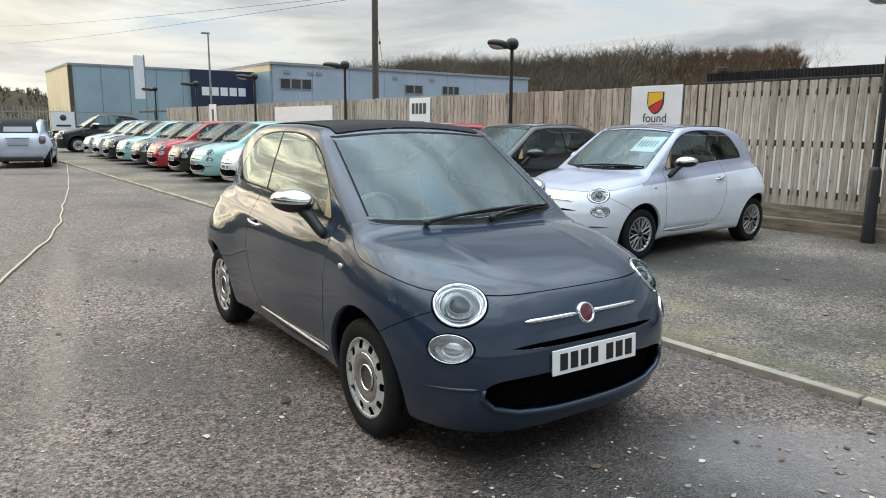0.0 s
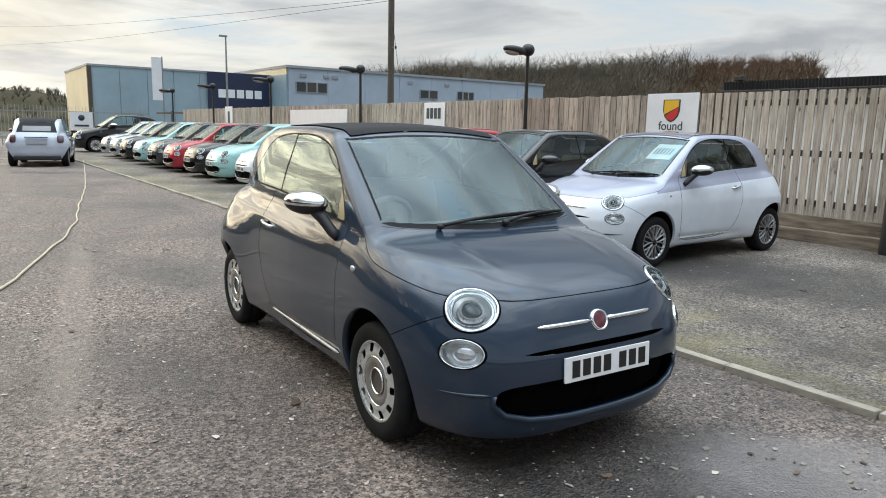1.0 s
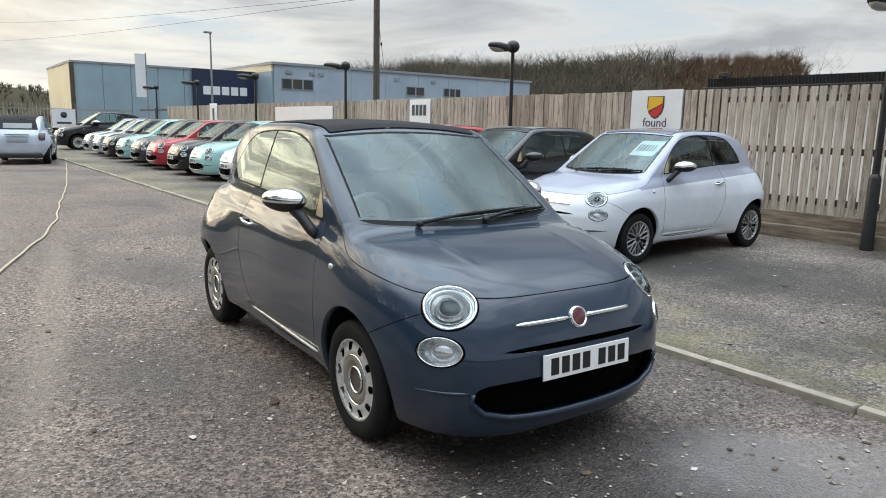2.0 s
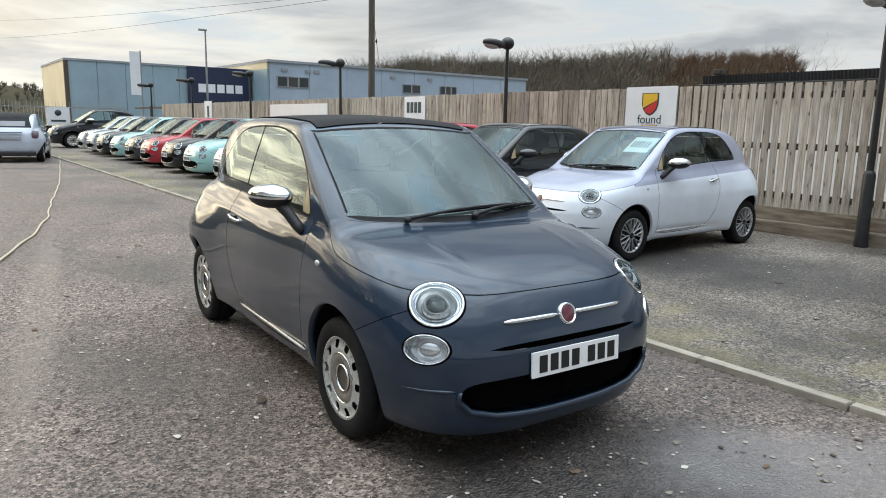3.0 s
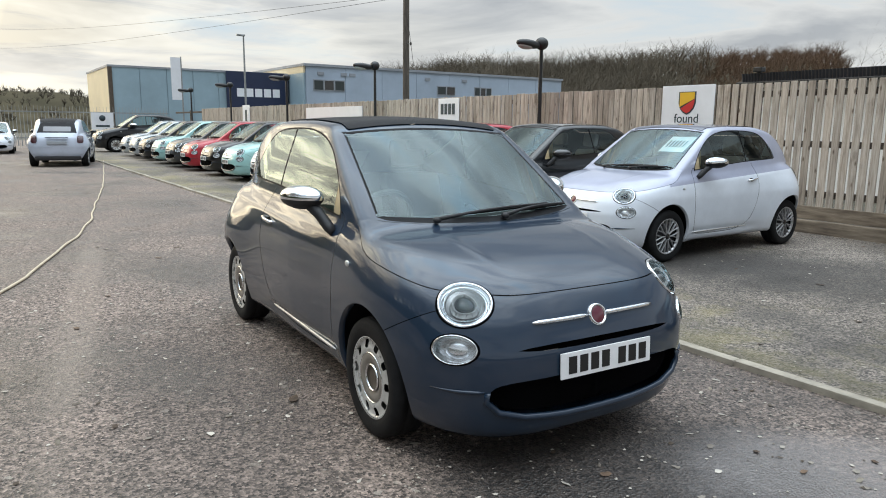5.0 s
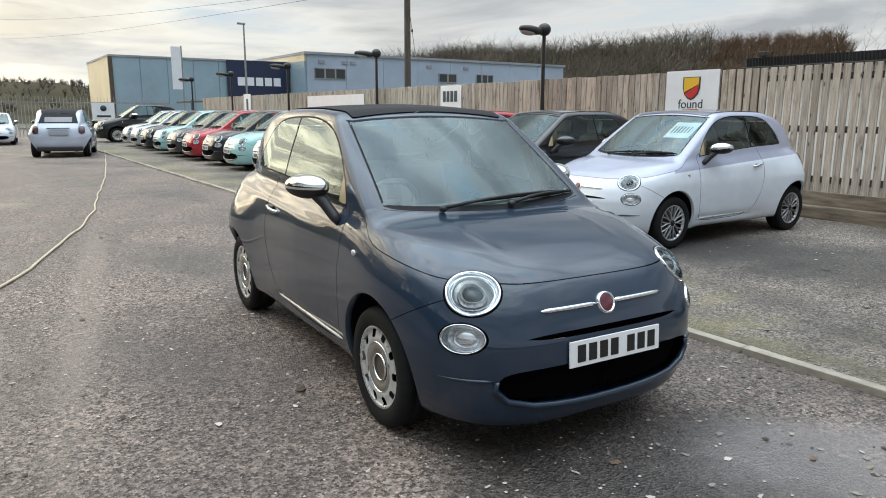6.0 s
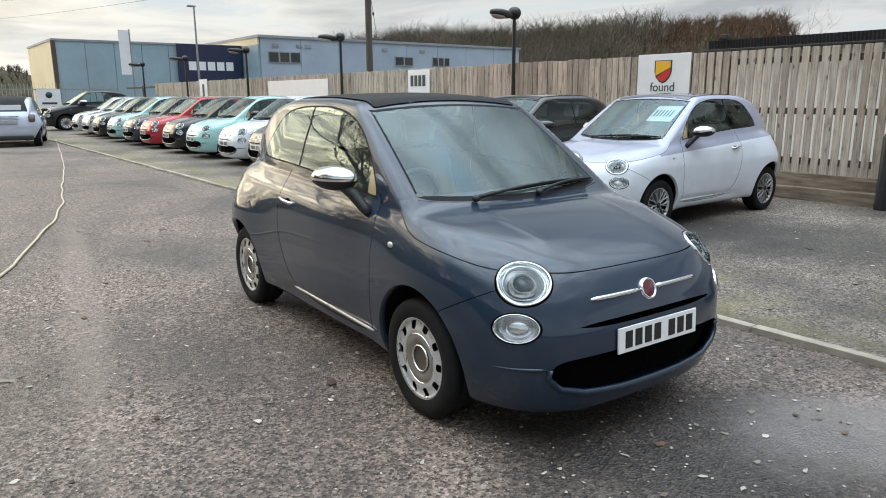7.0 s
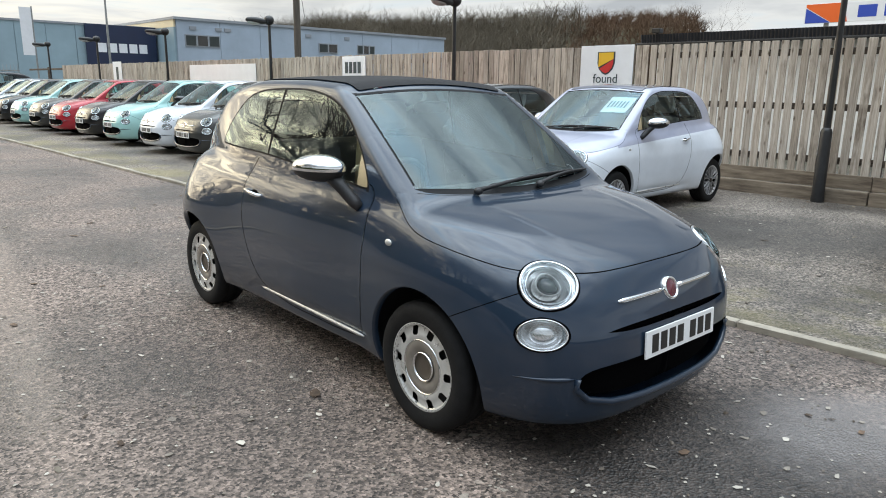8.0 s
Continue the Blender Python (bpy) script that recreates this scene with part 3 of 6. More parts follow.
def text_mesh(name, body, size, material, parent, m):
    cu = bpy.data.curves.new(name, "FONT")
    cu.body, cu.size, cu.extrude, cu.align_x = body, size, 0.002, "CENTER"
    tmp = new(name + "_tmp", cu)
    me = bpy.data.meshes.new_from_object(tmp.evaluated_get(bpy.context.evaluated_depsgraph_get()))
    bpy.data.objects.remove(tmp)
    me.materials.clear()
    me.materials.append(material)
    ob = new(name, me)
    ob.parent, ob.matrix_basis = parent, m
    return ob


s1 = panel_sign("emblem_sign", "white board sign with red and yellow shield, lettered found", -7.07, -6.05, 1.13, 2.15)
SHIELD = [(-0.15, 2.05), (0.15, 2.05), (0.15, 1.86), (0.12, 1.76), (0.06, 1.69), (0, 1.66), (-0.06, 1.69), (-0.12, 1.76), (-0.15, 1.86)]
o = flat("shield", [(x * 1.12, 1.97 + (z - 1.97) * 0.96) for x, z in SHIELD], 0.004, M["ink"], s1, "dark shield rim")
o.location.y = -0.009
o = flat("shield_upper", [(-0.1425, 2.035), (0.1425, 2.035), (0.1425, 1.93), (-0.1425, 1.80)], 0.004, M["sign_yellow"], s1, "yellow field")
o.location.y = -0.014
o = flat("shield_lower", [(0.1425, 1.925), (0.1425, 1.87), (0.12, 1.79), (0.06, 1.725), (0, 1.70), (-0.06, 1.725), (-0.12, 1.775)][::-1], 0.004, M["sign_red"], s1, "red field")
o.location.y = -0.014
text_mesh("lettering", "found", 0.21, M["ink"], s1, pose(0, -0.011, 1.545, 90))
part("lettering_bar", box_bm(-0.22, 0.22, -0.013, -0.009, 1.36, 1.42), M["ink"], s1)
s2 = panel_sign("brand_sign", "white board sign with dark lettering blocks", -14.0, -13.1, 1.25, 2.11)
bars("letter_block", -0.33, 0.33, 1.72, 1.98, 4, M["ink"], s2)
part("lettering_bar", box_bm(-0.2, 0.2, -0.013, -0.009, 1.48, 1.54), M["ink"], s2)
s3 = panel_sign("long_sign", "long plain white banner board on the fence", -22.4, -18.15, 1.3, 2.0)
s4 = panel_sign("small_sign", "small white board sign on the fence", -29.3, -28.4, 1.35, 2.2)
part("lettering_bar", box_bm(-0.12, 0.12, -0.013, -0.009, 1.5, 2.0), M["ink"], s4)


# ---- lamp posts ----
def lamp_post():
    t = thing("lamp_post", "black painted car-park lamp post with ball finial and flat head", "lamp post", group="lamp posts along the fence")
    solid("base_sleeve", *lathe([(0.085, 0), (0.085, 0.06), (0.078, 0.09), (0.074, 0.93), (0.06, 0.97), (0.045, 0.99)], 20), M["black_metal"], t)
    solid("shaft", *lathe([(0.045, 0.98), (0.040, 2.0), (0.036, 2.95), (0.034, 3.02)], 16), M["black_metal"], t)
    solid("finial", *ball((0, 0, 3.09), (0.135, 0.135, 0.125)), M["black_metal"], t)
    v, f = ball((0, 0, 0), (0.13, 0.31, 0.075), 20, 10)
    v = [(p[0] * (1 - 0.35 * p[1]), p[1] - 0.36, p[2] + 3.05 + (0.02 if p[2] > 0 else 0.0) - 0.06 * p[1]) for p in v]
    solid("lamp_head", v, f, M["black_metal"], t)
    solid("diffuser", *ball((0, -0.42, 3.035), (0.11, 0.22, 0.085), 16, 8), M["lamp_bowl"], t, label="clear lamp bowl")
    return t


post = lamp_post()
for i, s in enumerate((2.97, 9.99, 17.0, 23.7, 30.3, 36.9)):
    m = pose(-s, 9.50, 0, 0, 0, (-2, 3, -3, 2, 0, 4)[i])
    if i == 0:
        post.matrix_world = m
    else:
        copy_thing(post, m)

# ---- far things beyond the fence ----
pole = thing("telegraph_pole", "tall weathered wooden telegraph pole behind the fence", "pole", pose(-21.33, 13.13, 0, 0, 0, 0))
solid("shaft", *lathe([(0.13, -0.2), (0.12, 2), (0.108, 7), (0.098, 9.5)], 14), M["pole_wood"], pole)
wire = [(0.10 + 0.42 * q, 0.0, 5.2 - 1.7 * q) for q in [j / 8 for j in range(9)]]
solid("stay_wire", *tube(wire, 0.009, 5), M["cable"], pole, label="thin slanting stay wire")
solid("insulator", *ball((0.322, 0.0, 4.3), (0.035, 0.035, 0.07), 10, 8), M["cable"], pole, label="dark insulator on the stay")
part("step_bolt", box_bm(-0.22, 0.22, -0.012, 0.012, 4.3, 4.324), M["galv"], pole, "grey metal step bolt")
for z1, far in ((6.02, (-78.8, 6.8, 10.6)), (5.94, (-78.8, 6.7, 8.95))):
    pts = [tuple(Vector((-21.33, 13.13, z1)).lerp(Vector(far), 1.5 * q) - Vector((0, 0, 0.5 * math.sin(math.pi * q)))) for q in [j / 16 for j in range(17)]]
    tagged(solid("overhead_cable", *tube(pts, 0.008, 5), M["cable"]), "thin black overhead cable slung from the pole", "cable")


def cladding(x, y0, y1, z0, z1, material, parent, step=1.1, name="wall_panel"):
    """Upright sheet panels with open joints on a wall that faces +x."""
    n = max(1, round((y1 - y0) / step))
    w = (y1 - y0) / n
    for i in range(n):
        part(name, box_bm(x - 0.08, x, y0 + w * i + 0.012, y0 + w * (i + 1) - 0.012, z0, z1, 0.01, 1), material, parent)


def wall_window(x, y0, y1, z0, z1, parent, panes=3):
    t = part("window", box_bm(x, x + 0.06, y0, y1, z0, z1), M["roof_grey"], parent, "grey framed strip window")
    w = (y1 - y0) / panes
    for i in range(panes):
        part("pane", box_bm(x + 0.055, x + 0.075, y0 + w * i + 0.07, y0 + w * (i + 1) - 0.07, z0 + 0.07, z1 - 0.07), M["glass_window"] if i % 3 != 1 else M["gloss_black"], t)


hall = thing("showroom_building", "low pale-blue clad industrial showroom behind the fence", "building")
part("wall", box_bm(-61, -51.1, 8.0, 20.4, 0, 5.05), M["clad_blue"], hall)
cladding(-51.0, 8.0, 20.4, 0.2, 5.05, M["clad_blue"], hall, 1.75)
# the side walls carry golden sunlight in their cladding colour
part("side_wall", box_bm(-61, -51.2, 7.85, 7.99, 0, 5.05), M["clad_cream_sunlit"], hall)
part("roof_edge", box_bm(-61.1, -50.95, 7.8, 20.4, 5.05, 5.18), M["roof_grey"], hall)
part("corner_trim", box_bm(-51.15, -50.9, 7.8, 8.05, 0, 5.05), M["timber_dark"], hall, "dark corner trim")
part("wall", box_bm(-74, -48.1, 20.6, 46.0, 0, 5.6), M["clad_pale"], hall)
cladding(-48.0, 20.6, 46.0, 0.2, 5.6, M["clad_pale"], hall, 3.3)
part("side_wall", box_bm(-74, -48.1, 20.45, 20.59, 5.12, 5.6), M["clad_cream_sunlit"], hall)
part("side_wall", box_bm(-51.0, -48.1, 20.45, 20.59, 0, 5.11), M["clad_blue"], hall)
part("roof_edge", box_bm(-74, -47.9, 20.4, 46.1, 5.6, 5.78), M["roof_grey"], hall)
wall_window(-48.0, 21.15, 23.7, 3.87, 4.67, hall)
wall_window(-48.0, 32.1, 33.9, 3.88, 4.62, hall, 2)
wall_window(-48.0, 35.9, 37.75, 3.9, 4.66, hall, 3)
for y in (21.5, 23.4, 24.1, 30.9, 34.6):
    part("vent", box_bm(-48.0, -47.93, y, y + 0.5, 5.0, 5.22), M["roof_grey"], hall)
board = thing("wall_sign", "large navy sign board with white lettering blocks on the showroom", "sign", pose(-50.85, 17.95, 0, 0, 0, 90))
part("panel", box_bm(-2.33, 2.33, -0.1, 0.05, 2.5, 5.14), M["navy"], board)
bars("letter_block", -1.60, 1.80, 3.35, 3.95, 5, M["sign_white"], board, y=-0.1, fill=0.8)


# ---- hill, woods, shed ----
def bare_tree_geo(r, h, levels, spread=0.5, sides=4, thick=0.022):
    """Vertices and faces of a bare tree at the origin: a tapered trunk that forks into finer and finer limbs."""
    V, F = [], []

    def limb(p, d, length, rad, lev):
        q, n = p, (3 if lev > 1 else 2)
        pts, rads = [p], [rad]
        for i in range(n):
            d = (d + Vector((r.uniform(-1, 1), r.uniform(-1, 1), r.uniform(-0.3, 0.7))) * 0.16).normalized()
            q = q + d * length / n
            pts.append(q)
            rads.append(rad * (1 - 0.55 * (i + 1) / n))
        v, f = tube(pts, rads, sides if lev > 1 else 3, cap=False)
        o = len(V)
        V.extend(v)
        F.extend(tuple(a + o for a in t) for t in f)
        if lev == 0:
            return
        for c in range(r.choice((3, 4)) if lev > 1 else 4):
            k = min(len(pts) - 1, r.choice((1, 2, 3, 3)) if lev < levels else r.choice((2, 3, 3)))
            ax = Vector((r.uniform(-1, 1), r.uniform(-1, 1), r.uniform(-0.2, 0.9)))
            nd = (d * (1 - spread) + ax.normalized() * spread * 1.5).normalized()
            limb(pts[k], nd, length * r.uniform(0.55, 0.78), rads[k] * 0.72, lev - 1)

    limb(Vector((0, 0, -0.03 * h)), Vector((0, 0, 1)), h * 0.36, h * thick, levels)
    return V, F


def hill_height(x, y):
    """Rising ground far behind the fence; the ridge is highest to the north and falls off to the west."""
    r, th = math.hypot(x, y), math.degrees(math.atan2(y, x)) % 360
    top = float(np.interp(th, [60, 100, 110, 113, 115.2, 117, 123, 128, 135, 145, 151, 157, 169.5, 173, 185, 200], [2, 2, 1.5, 2, 5.5, 14.5, 14.5, 12.8, 11.0, 10.6, 8.0, 1.5, 1.5, 7.4, 7.0, 4]))
    rise = min(1.0, max(0.0, (r - 95) / 70))
    return -0.1 + rise * rise * (3 - 2 * rise) * top + 0.8 * noise.noise((x * 0.03, y * 0.03, 0)) * rise


v, f = [], []
HX = [(-300 + 8 * i) for i in range(64)]
HY = [-40 + 8 * j for j in range(38)]
for y in HY:
    for x in HX:
        v.append((x, y, hill_height(x, y)))
for j in range(len(HY) - 1):
    for i in range(len(HX) - 1):
        a = j * len(HX) + i
        f.append((a, a + 1, a + len(HX) + 1, a + len(HX)))
tagged(solid("hill", v, f, M["hill"]), "brown wooded hillside in the distance", "hill", kind="structure")


def forest(name, label, spots, seed, hmin, hmax, material, kinds=7, levels=3, thick=0.022):
    r = random.Random(seed)
    stock = []
    for k in range(kinds):
        tv, tf = bare_tree_geo(random.Random(seed * 50 + k), 1.0, levels, 0.45, 3, thick)
        stock.append((np.array([tuple(p) for p in tv]), tf))
    vs, fs, off = [], [], 0
    for x, y, z in spots:
        tv, tf = stock[r.randrange(kinds)]
        a, h = r.uniform(0, 6.28), r.uniform(hmin, hmax)
        c, s = math.cos(a), math.sin(a)
        w = h * r.uniform(0.85, 1.25)
        q = np.stack([(tv[:, 0] * c - tv[:, 1] * s) * w + x, (tv[:, 0] * s + tv[:, 1] * c) * w + y, tv[:, 2] * h + z], 1)
        # far twigs are seen as a haze of fine wood: keep them thick enough to show
        vs.append(q)
        fs.extend(tuple(i + off for i in t) for t in tf)
        off += len(q)
    me = bpy.data.meshes.new(name)
    me.from_pydata(np.concatenate(vs).tolist(), [], fs)
    me.materials.append(material)
    return tagged(new(name, me), label, "woods", kind="stuff")


rf = random.Random(5)
spots = []
scrub = []
for _ in range(2300):
    th, r = radians(rf.uniform(113.5, 156)), rf.uniform(112, 190)
    x, y = r * math.cos(th), r * math.sin(th)
    (spots if th > radians(127 + rf.uniform(-2, 2)) else scrub).append((x, y, hill_height(x, y) - 0.5))
forest("hill_woods", "bare winter trees covering the far hill", spots, 4, 6.5, 10.0, M["wood_far"], thick=0.036)
forest("hill_scrub", "dense brown winter scrub on the hilltop", scrub, 9, 4.2, 6.6, M["wood_brown"], thick=0.042)
spots = []
for _ in range(700):
    th, r = radians(rf.uniform(171.5, 200)), rf.uniform(110, 190)
    spots.append((r * math.cos(th), r * math.sin(th), hill_height(r * math.cos(th), r * math.sin(th)) - 0.5))
forest("low_woods", "low dark line of distant trees beyond the yard", spots, 6, 1.5, 2.4, M["wood_far"], thick=0.09)


# the yard's other side: hedges and trees that the cars mirror
def hedge(label, points, height, width):
    """A rough hedge along a line of (x, y): a bulging section whose top and face wander."""
    hv, hf = [], []
    for i, (x, y) in enumerate(points):
        tx, ty = points[min(i + 1, len(points) - 1)][0] - points[max(i - 1, 0)][0], points[min(i + 1, len(points) - 1)][1] - points[max(i - 1, 0)][1]
        tl = math.hypot(tx, ty)
        for j in range(11):
            a = math.pi * j / 10
            w = 1.0 + 0.35 * noise.noise((x * 0.6, y * 0.6 + j * 0.7, 2)) + 0.18 * noise.noise((x * 2.1, y * 2.1, j))
            o = width * w * math.cos(a)
            hv.append((x - ty / tl * o, y + tx / tl * o, height * w * math.sin(a) ** 0.7 - 0.05 if 0 < j < 10 else -0.05))
    for i in range(len(points) - 1):
        for j in range(10):
            q = i * 11 + j
            hf.append((q, q + 11, q + 12, q + 1))
    tagged(solid("hedge", hv, hf, M["evergreen"]), label, "hedge", kind="structure")


hedge("dark clipped hedge along the lane's far side", [(-24 + 0.6 * i, -12.5) for i in range(116)], 3.0, 1.2)
hedge("tall rough hedge round the bend of the lane", [(-2.8 + 27 * math.cos(radians(187 + 0.7 * i)), 1.3 + 27 * math.sin(radians(187 + 0.7 * i))) for i in range(52)], 2.1, 1.4)
# shrubs and trees at the lane's far bend, mirrored in the car's flank
spots = []
for i in range(26):
    th, r = radians(203.2 + 1.15 * i + rf.uniform(-0.3, 0.3)), rf.uniform(27, 33)
    spots.append((-2.8 + r * math.cos(th), 1.3 + r * math.sin(th), -0.1 - max(0.0, 8.0 - 2.2 * i)))
lane = []
for i in range(11):
    th, r = radians(222 + 5.0 * i + rf.uniform(-1, 1)), rf.uniform(13, 16.5)
    lane.append((-2.8 + r * math.cos(th), 1.3 + r * math.sin(th), -0.1))
forest("lane_trees", "tall bare trees standing close along the lane", lane, 33, 14.0, 18.0, M["bark"], 5, 5, thick=0.015)
forest("bend_trees", "bare trees at the bend of the lane", spots, 21, 11.0, 14.5, M["bark"], 5, 5, thick=0.017)
forest("opposite_trees", "bare trees along the far side of the lane", spots, 8, 13, 18, M["bark"], 5, 5)
forest("roadside_trees", "tall bare trees behind the shed", [(-34.5, 62, -0.1), (-30.5, 64, -0.1), (-38, 60, -0.1), (-41, 66, -0.1)], 15, 9.0, 11.0, M["bark"], 4, 5)

shed = thing("shed", "long low shed with dark corrugated roof behind the fence", "shed")
part("wall", box_bm(-8.9, 14, 15.5, 22, 0, 2.5), M["shed_wall"], shed)
vv, ff = [], []
nr = 620
for i in range(nr + 1):
    x = -9.2 + 23.4 * i / nr
    d = 0.014 * (-1) ** i
    vv += [(x, 15.16 + d, 2.50), (x, 15.12 + d, 2.73), (x, 18.8, 2.74), (x, 22.4, 2.70)]
for i in range(nr):
    for k in range(3):
        a = i * 4 + k
        ff.append((a, a + 4, a + 5, a + 1))
solid("roof", vv, ff, M["shed_roof"], shed, smooth=False)
part("gutter", box_bm(-9.25, 14.4, 15.0, 15.1, 2.46, 2.53, 0.02), M["black_metal"], shed)
flood = thing("flood_light", "small dark floodlight on the shed's eave", "flood light", pose(-8.75, 15.15, 2.72))
part("bracket", box_bm(-0.03, 0.03, -0.05, 0.05, 0, 0.06), M["black_metal"], flood)
part("housing", box_bm(-0.11, 0.11, -0.12, 0.06, 0.03, 0.14, 0.02), M["black_metal"], flood)
co_sign = thing("roof_sign", "long white sign with orange and blue mark beyond the shed", "sign", pose(-6.62, 29.5, 0) @ Matrix.Diagonal((1.98, 1, 1, 1)))
for x in (-1.6, 1.2, 4.0):
    part("post", box_bm(x - 0.04, x + 0.04, 0.05, 0.15, 0, 4.6), M["galv"], co_sign)
part("panel", box_bm(-2.0, 4.4, -0.02, 0.04, 4.02, 4.74, 0.008), M["sign_white"], co_sign)
o = flat("mark_blue", [(-1.98, 4.03), (-1.52, 4.03), (-1.98, 4.58)], 0.01, M["sign_blue"], co_sign)
o.location.y = -0.022
o = flat("mark_orange", [(-1.98, 4.62), (-1.50, 4.03), (-1.22, 4.03), (-1.30, 4.73), (-1.98, 4.73)], 0.01, M["orange"], co_sign)
o.location.y = -0.022
bars("letter_block", -1.05, 1.6, 4.17, 4.60, 6, M["sign_blue"], co_sign, y=-0.021)


def palisade():
    t = thing("steel_fence", "grey galvanised palisade fence across the yard's end", "fence", kind="structure")
    bm = box_bm(-0.026, 0.026, -0.012, 0.012, 0.1, 2.25)
    for vert in bm.verts:
        if vert.co.z > 2:
            vert.co.x *= 0.2
    me = bpy.data.meshes.new("pale")
    bm.to_mesh(me)
    bm.free()
    me.materials.append(M["pale_steel"])
    for i in range(150):
        ob = new("pale", me)
        ob.parent = t
        ob.matrix_basis = pose(-43.0, 9.6 - 0.17 * i, 0, 0, 0, 90)
    for z in (0.5, 1.9):
        part("rail", box_bm(-43.08, -43.03, -16, 9.7, z, z + 0.06), M["galv"], t)
    return t


palisade()
flag = thing("banner_flag", "tall plain white banner flag on a pole", "flag", pose(-44.5, 10.95, 0, 0, 0, 90))
solid("pole", *lathe([(0.05, 0), (0.04, 5.4)], 10), M["galv"], flag)
part("banner", box_bm(-0.62, -0.02, -0.01, 0.01, 2.8, 5.34), M["sign_white"], flag)
street = thing("street_lamp", "tall slim grey street lamp column", "street lamp", pose(-46, 15.4, 0, 0, 0, 90))
solid("column", *lathe([(0.08, 0), (0.07, 4), (0.05, 7.1)], 10), M["galv"], street)
part("lantern", box_bm(-0.45, 0.1, -0.1, 0.1, 7.08, 7.2, 0.03), M["galv"], street)
yard_sign = thing("ground_sign", "white sign board with a dark round emblem by the fence", "sign", pose(-41.5, 5.9, 0, 0, 0, 90))
part("panel", box_bm(-0.55, 0.55, -0.02, 0.02, 1.0, 1.92), M["sign_white"], yard_sign)
part("leg", box_bm(-0.7, -0.64, -0.02, 0.02, 0, 1.0), M["galv"], yard_sign)
part("leg", box_bm(0.64, 0.7, -0.02, 0.02, 0, 1.0), M["galv"], yard_sign)
solid("emblem", *lathe([(0.0, -0.03), (0.16, -0.03), (0.16, -0.02)], 20, "y"), M["ink"], yard_sign, m=pose(0, 0, 1.62))
part("lettering_bar", box_bm(-0.35, 0.35, -0.03, -0.02, 1.15, 1.25), M["ink"], yard_sign)

hose_pts = [(-4.6, -0.75), (-5.6, -0.28), (-6.54, 0.11), (-7.52, 0.39), (-8.79, 0.79), (-10.6, 1.18), (-13.35, 1.66), (-17.0, 2.29), (-23.3, 3.22), (-28.4, 3.94)]
fine = []
for i in range(len(hose_pts) - 1):
    for k in range(12):
        q = k / 12
        x = hose_pts[i][0] * (1 - q) + hose_pts[i + 1][0] * q
        y = hose_pts[i][1] * (1 - q) + hose_pts[i + 1][1] * q
        fine.append((x, y + 0.05 * noise.noise((x * 0.9, 3.0, 0)), 0.014))
tagged(solid("hose", *tube(fine, 0.013, 8), M["hose"]), "pale cream hosepipe lying along the tarmac lane", "hose")


import functools


# ---- the small rounded hatchback: shell from a few smooth curves, then cut along its shut lines ----
def curve(xs, ys):
    """A smooth curve through points (monotone cubic), as a function of an array."""
    xs, ys = np.array(xs, float), np.array(ys, float)
    h, d = np.diff(xs), np.diff(ys) / np.diff(xs)
    m = np.zeros(len(xs))
    m[0], m[-1] = d[0], d[-1]
    for i in range(1, len(xs) - 1):
        m[i] = 0 if d[i - 1] * d[i] <= 0 else 2 * d[i - 1] * d[i] / (d[i - 1] + d[i])

    def at(x):
        x = np.clip(x, xs[0], xs[-1])
        i = np.clip(np.searchsorted(xs, x) - 1, 0, len(h) - 1)
        t = (x - xs[i]) / h[i]
        return ys[i] * (1 + 2 * t) * (1 - t) ** 2 + h[i] * m[i] * t * (1 - t) ** 2 + ys[i + 1] * t * t * (3 - 2 * t) + h[i] * m[i + 1] * t * t * (t - 1)

    return at


nose_x = curve([0.12, 0.17, 0.22, 0.30, 0.42, 0.53, 0.60, 0.66, 0.71, 0.76, 0.80, 0.9, 1.1], [0.60, 0.685, 0.722, 0.738, 0.745, 0.738, 0.715, 0.688, 0.655, 0.615, 0.56, 0.35, 0.10])
tail_x = curve([0.12, 0.20, 0.30, 0.45, 0.60, 0.75, 0.9, 1.0, 1.1], [-2.62, -2.72, -2.78, -2.81, -2.81, -2.79, -2.74, -2.66, -2.56])
side_w = curve([0.12, 0.18, 0.24, 0.32, 0.42, 0.55, 0.68, 0.80, 0.88, 0.95, 1.05], [0.65, 0.715, 0.745, 0.768, 0.784, 0.792, 0.793, 0.782, 0.766, 0.748, 0.72])
top_z = curve([-2.85, -2.6, -2.3, -1.6, -1.0, -0.5, -0.25, -0.10, 0.1, 0.3, 0.45, 0.56, 0.64, 0.72], [0.96, 1.03, 1.05, 1.03, 1.0, 0.990, 0.979, 0.963, 0.935, 0.893, 0.852, 0.813, 0.774, 0.72])
house_w = curve([0.7, 0.95, 1.05, 1.2, 1.35, 1.42, 1.50], [0.74, 0.722, 0.705, 0.668, 0.622, 0.600, 0.57])
roof_z = curve([-2.80, -2.68, -2.6, -2.5, -2.35, -2.2, -2.0, -1.7, -1.3, -1.0, -0.82, -0.6], [0.85, 0.95, 1.05, 1.15, 1.285, 1.39, 1.465, 1.505, 1.508, 1.495, 1.478, 1.45])
screen_x = curve([0.85, 0.945, 1.10, 1.25, 1.38, 1.455, 1.52], [0.065, -0.080, -0.298, -0.517, -0.712, -0.83, -0.94])


def smax(a, b, k):
    h = np.clip(0.5 + 0.5 * (a - b) / k, 0, 1)
    return b * (1 - h) + a * h + k * h * (1 - h)


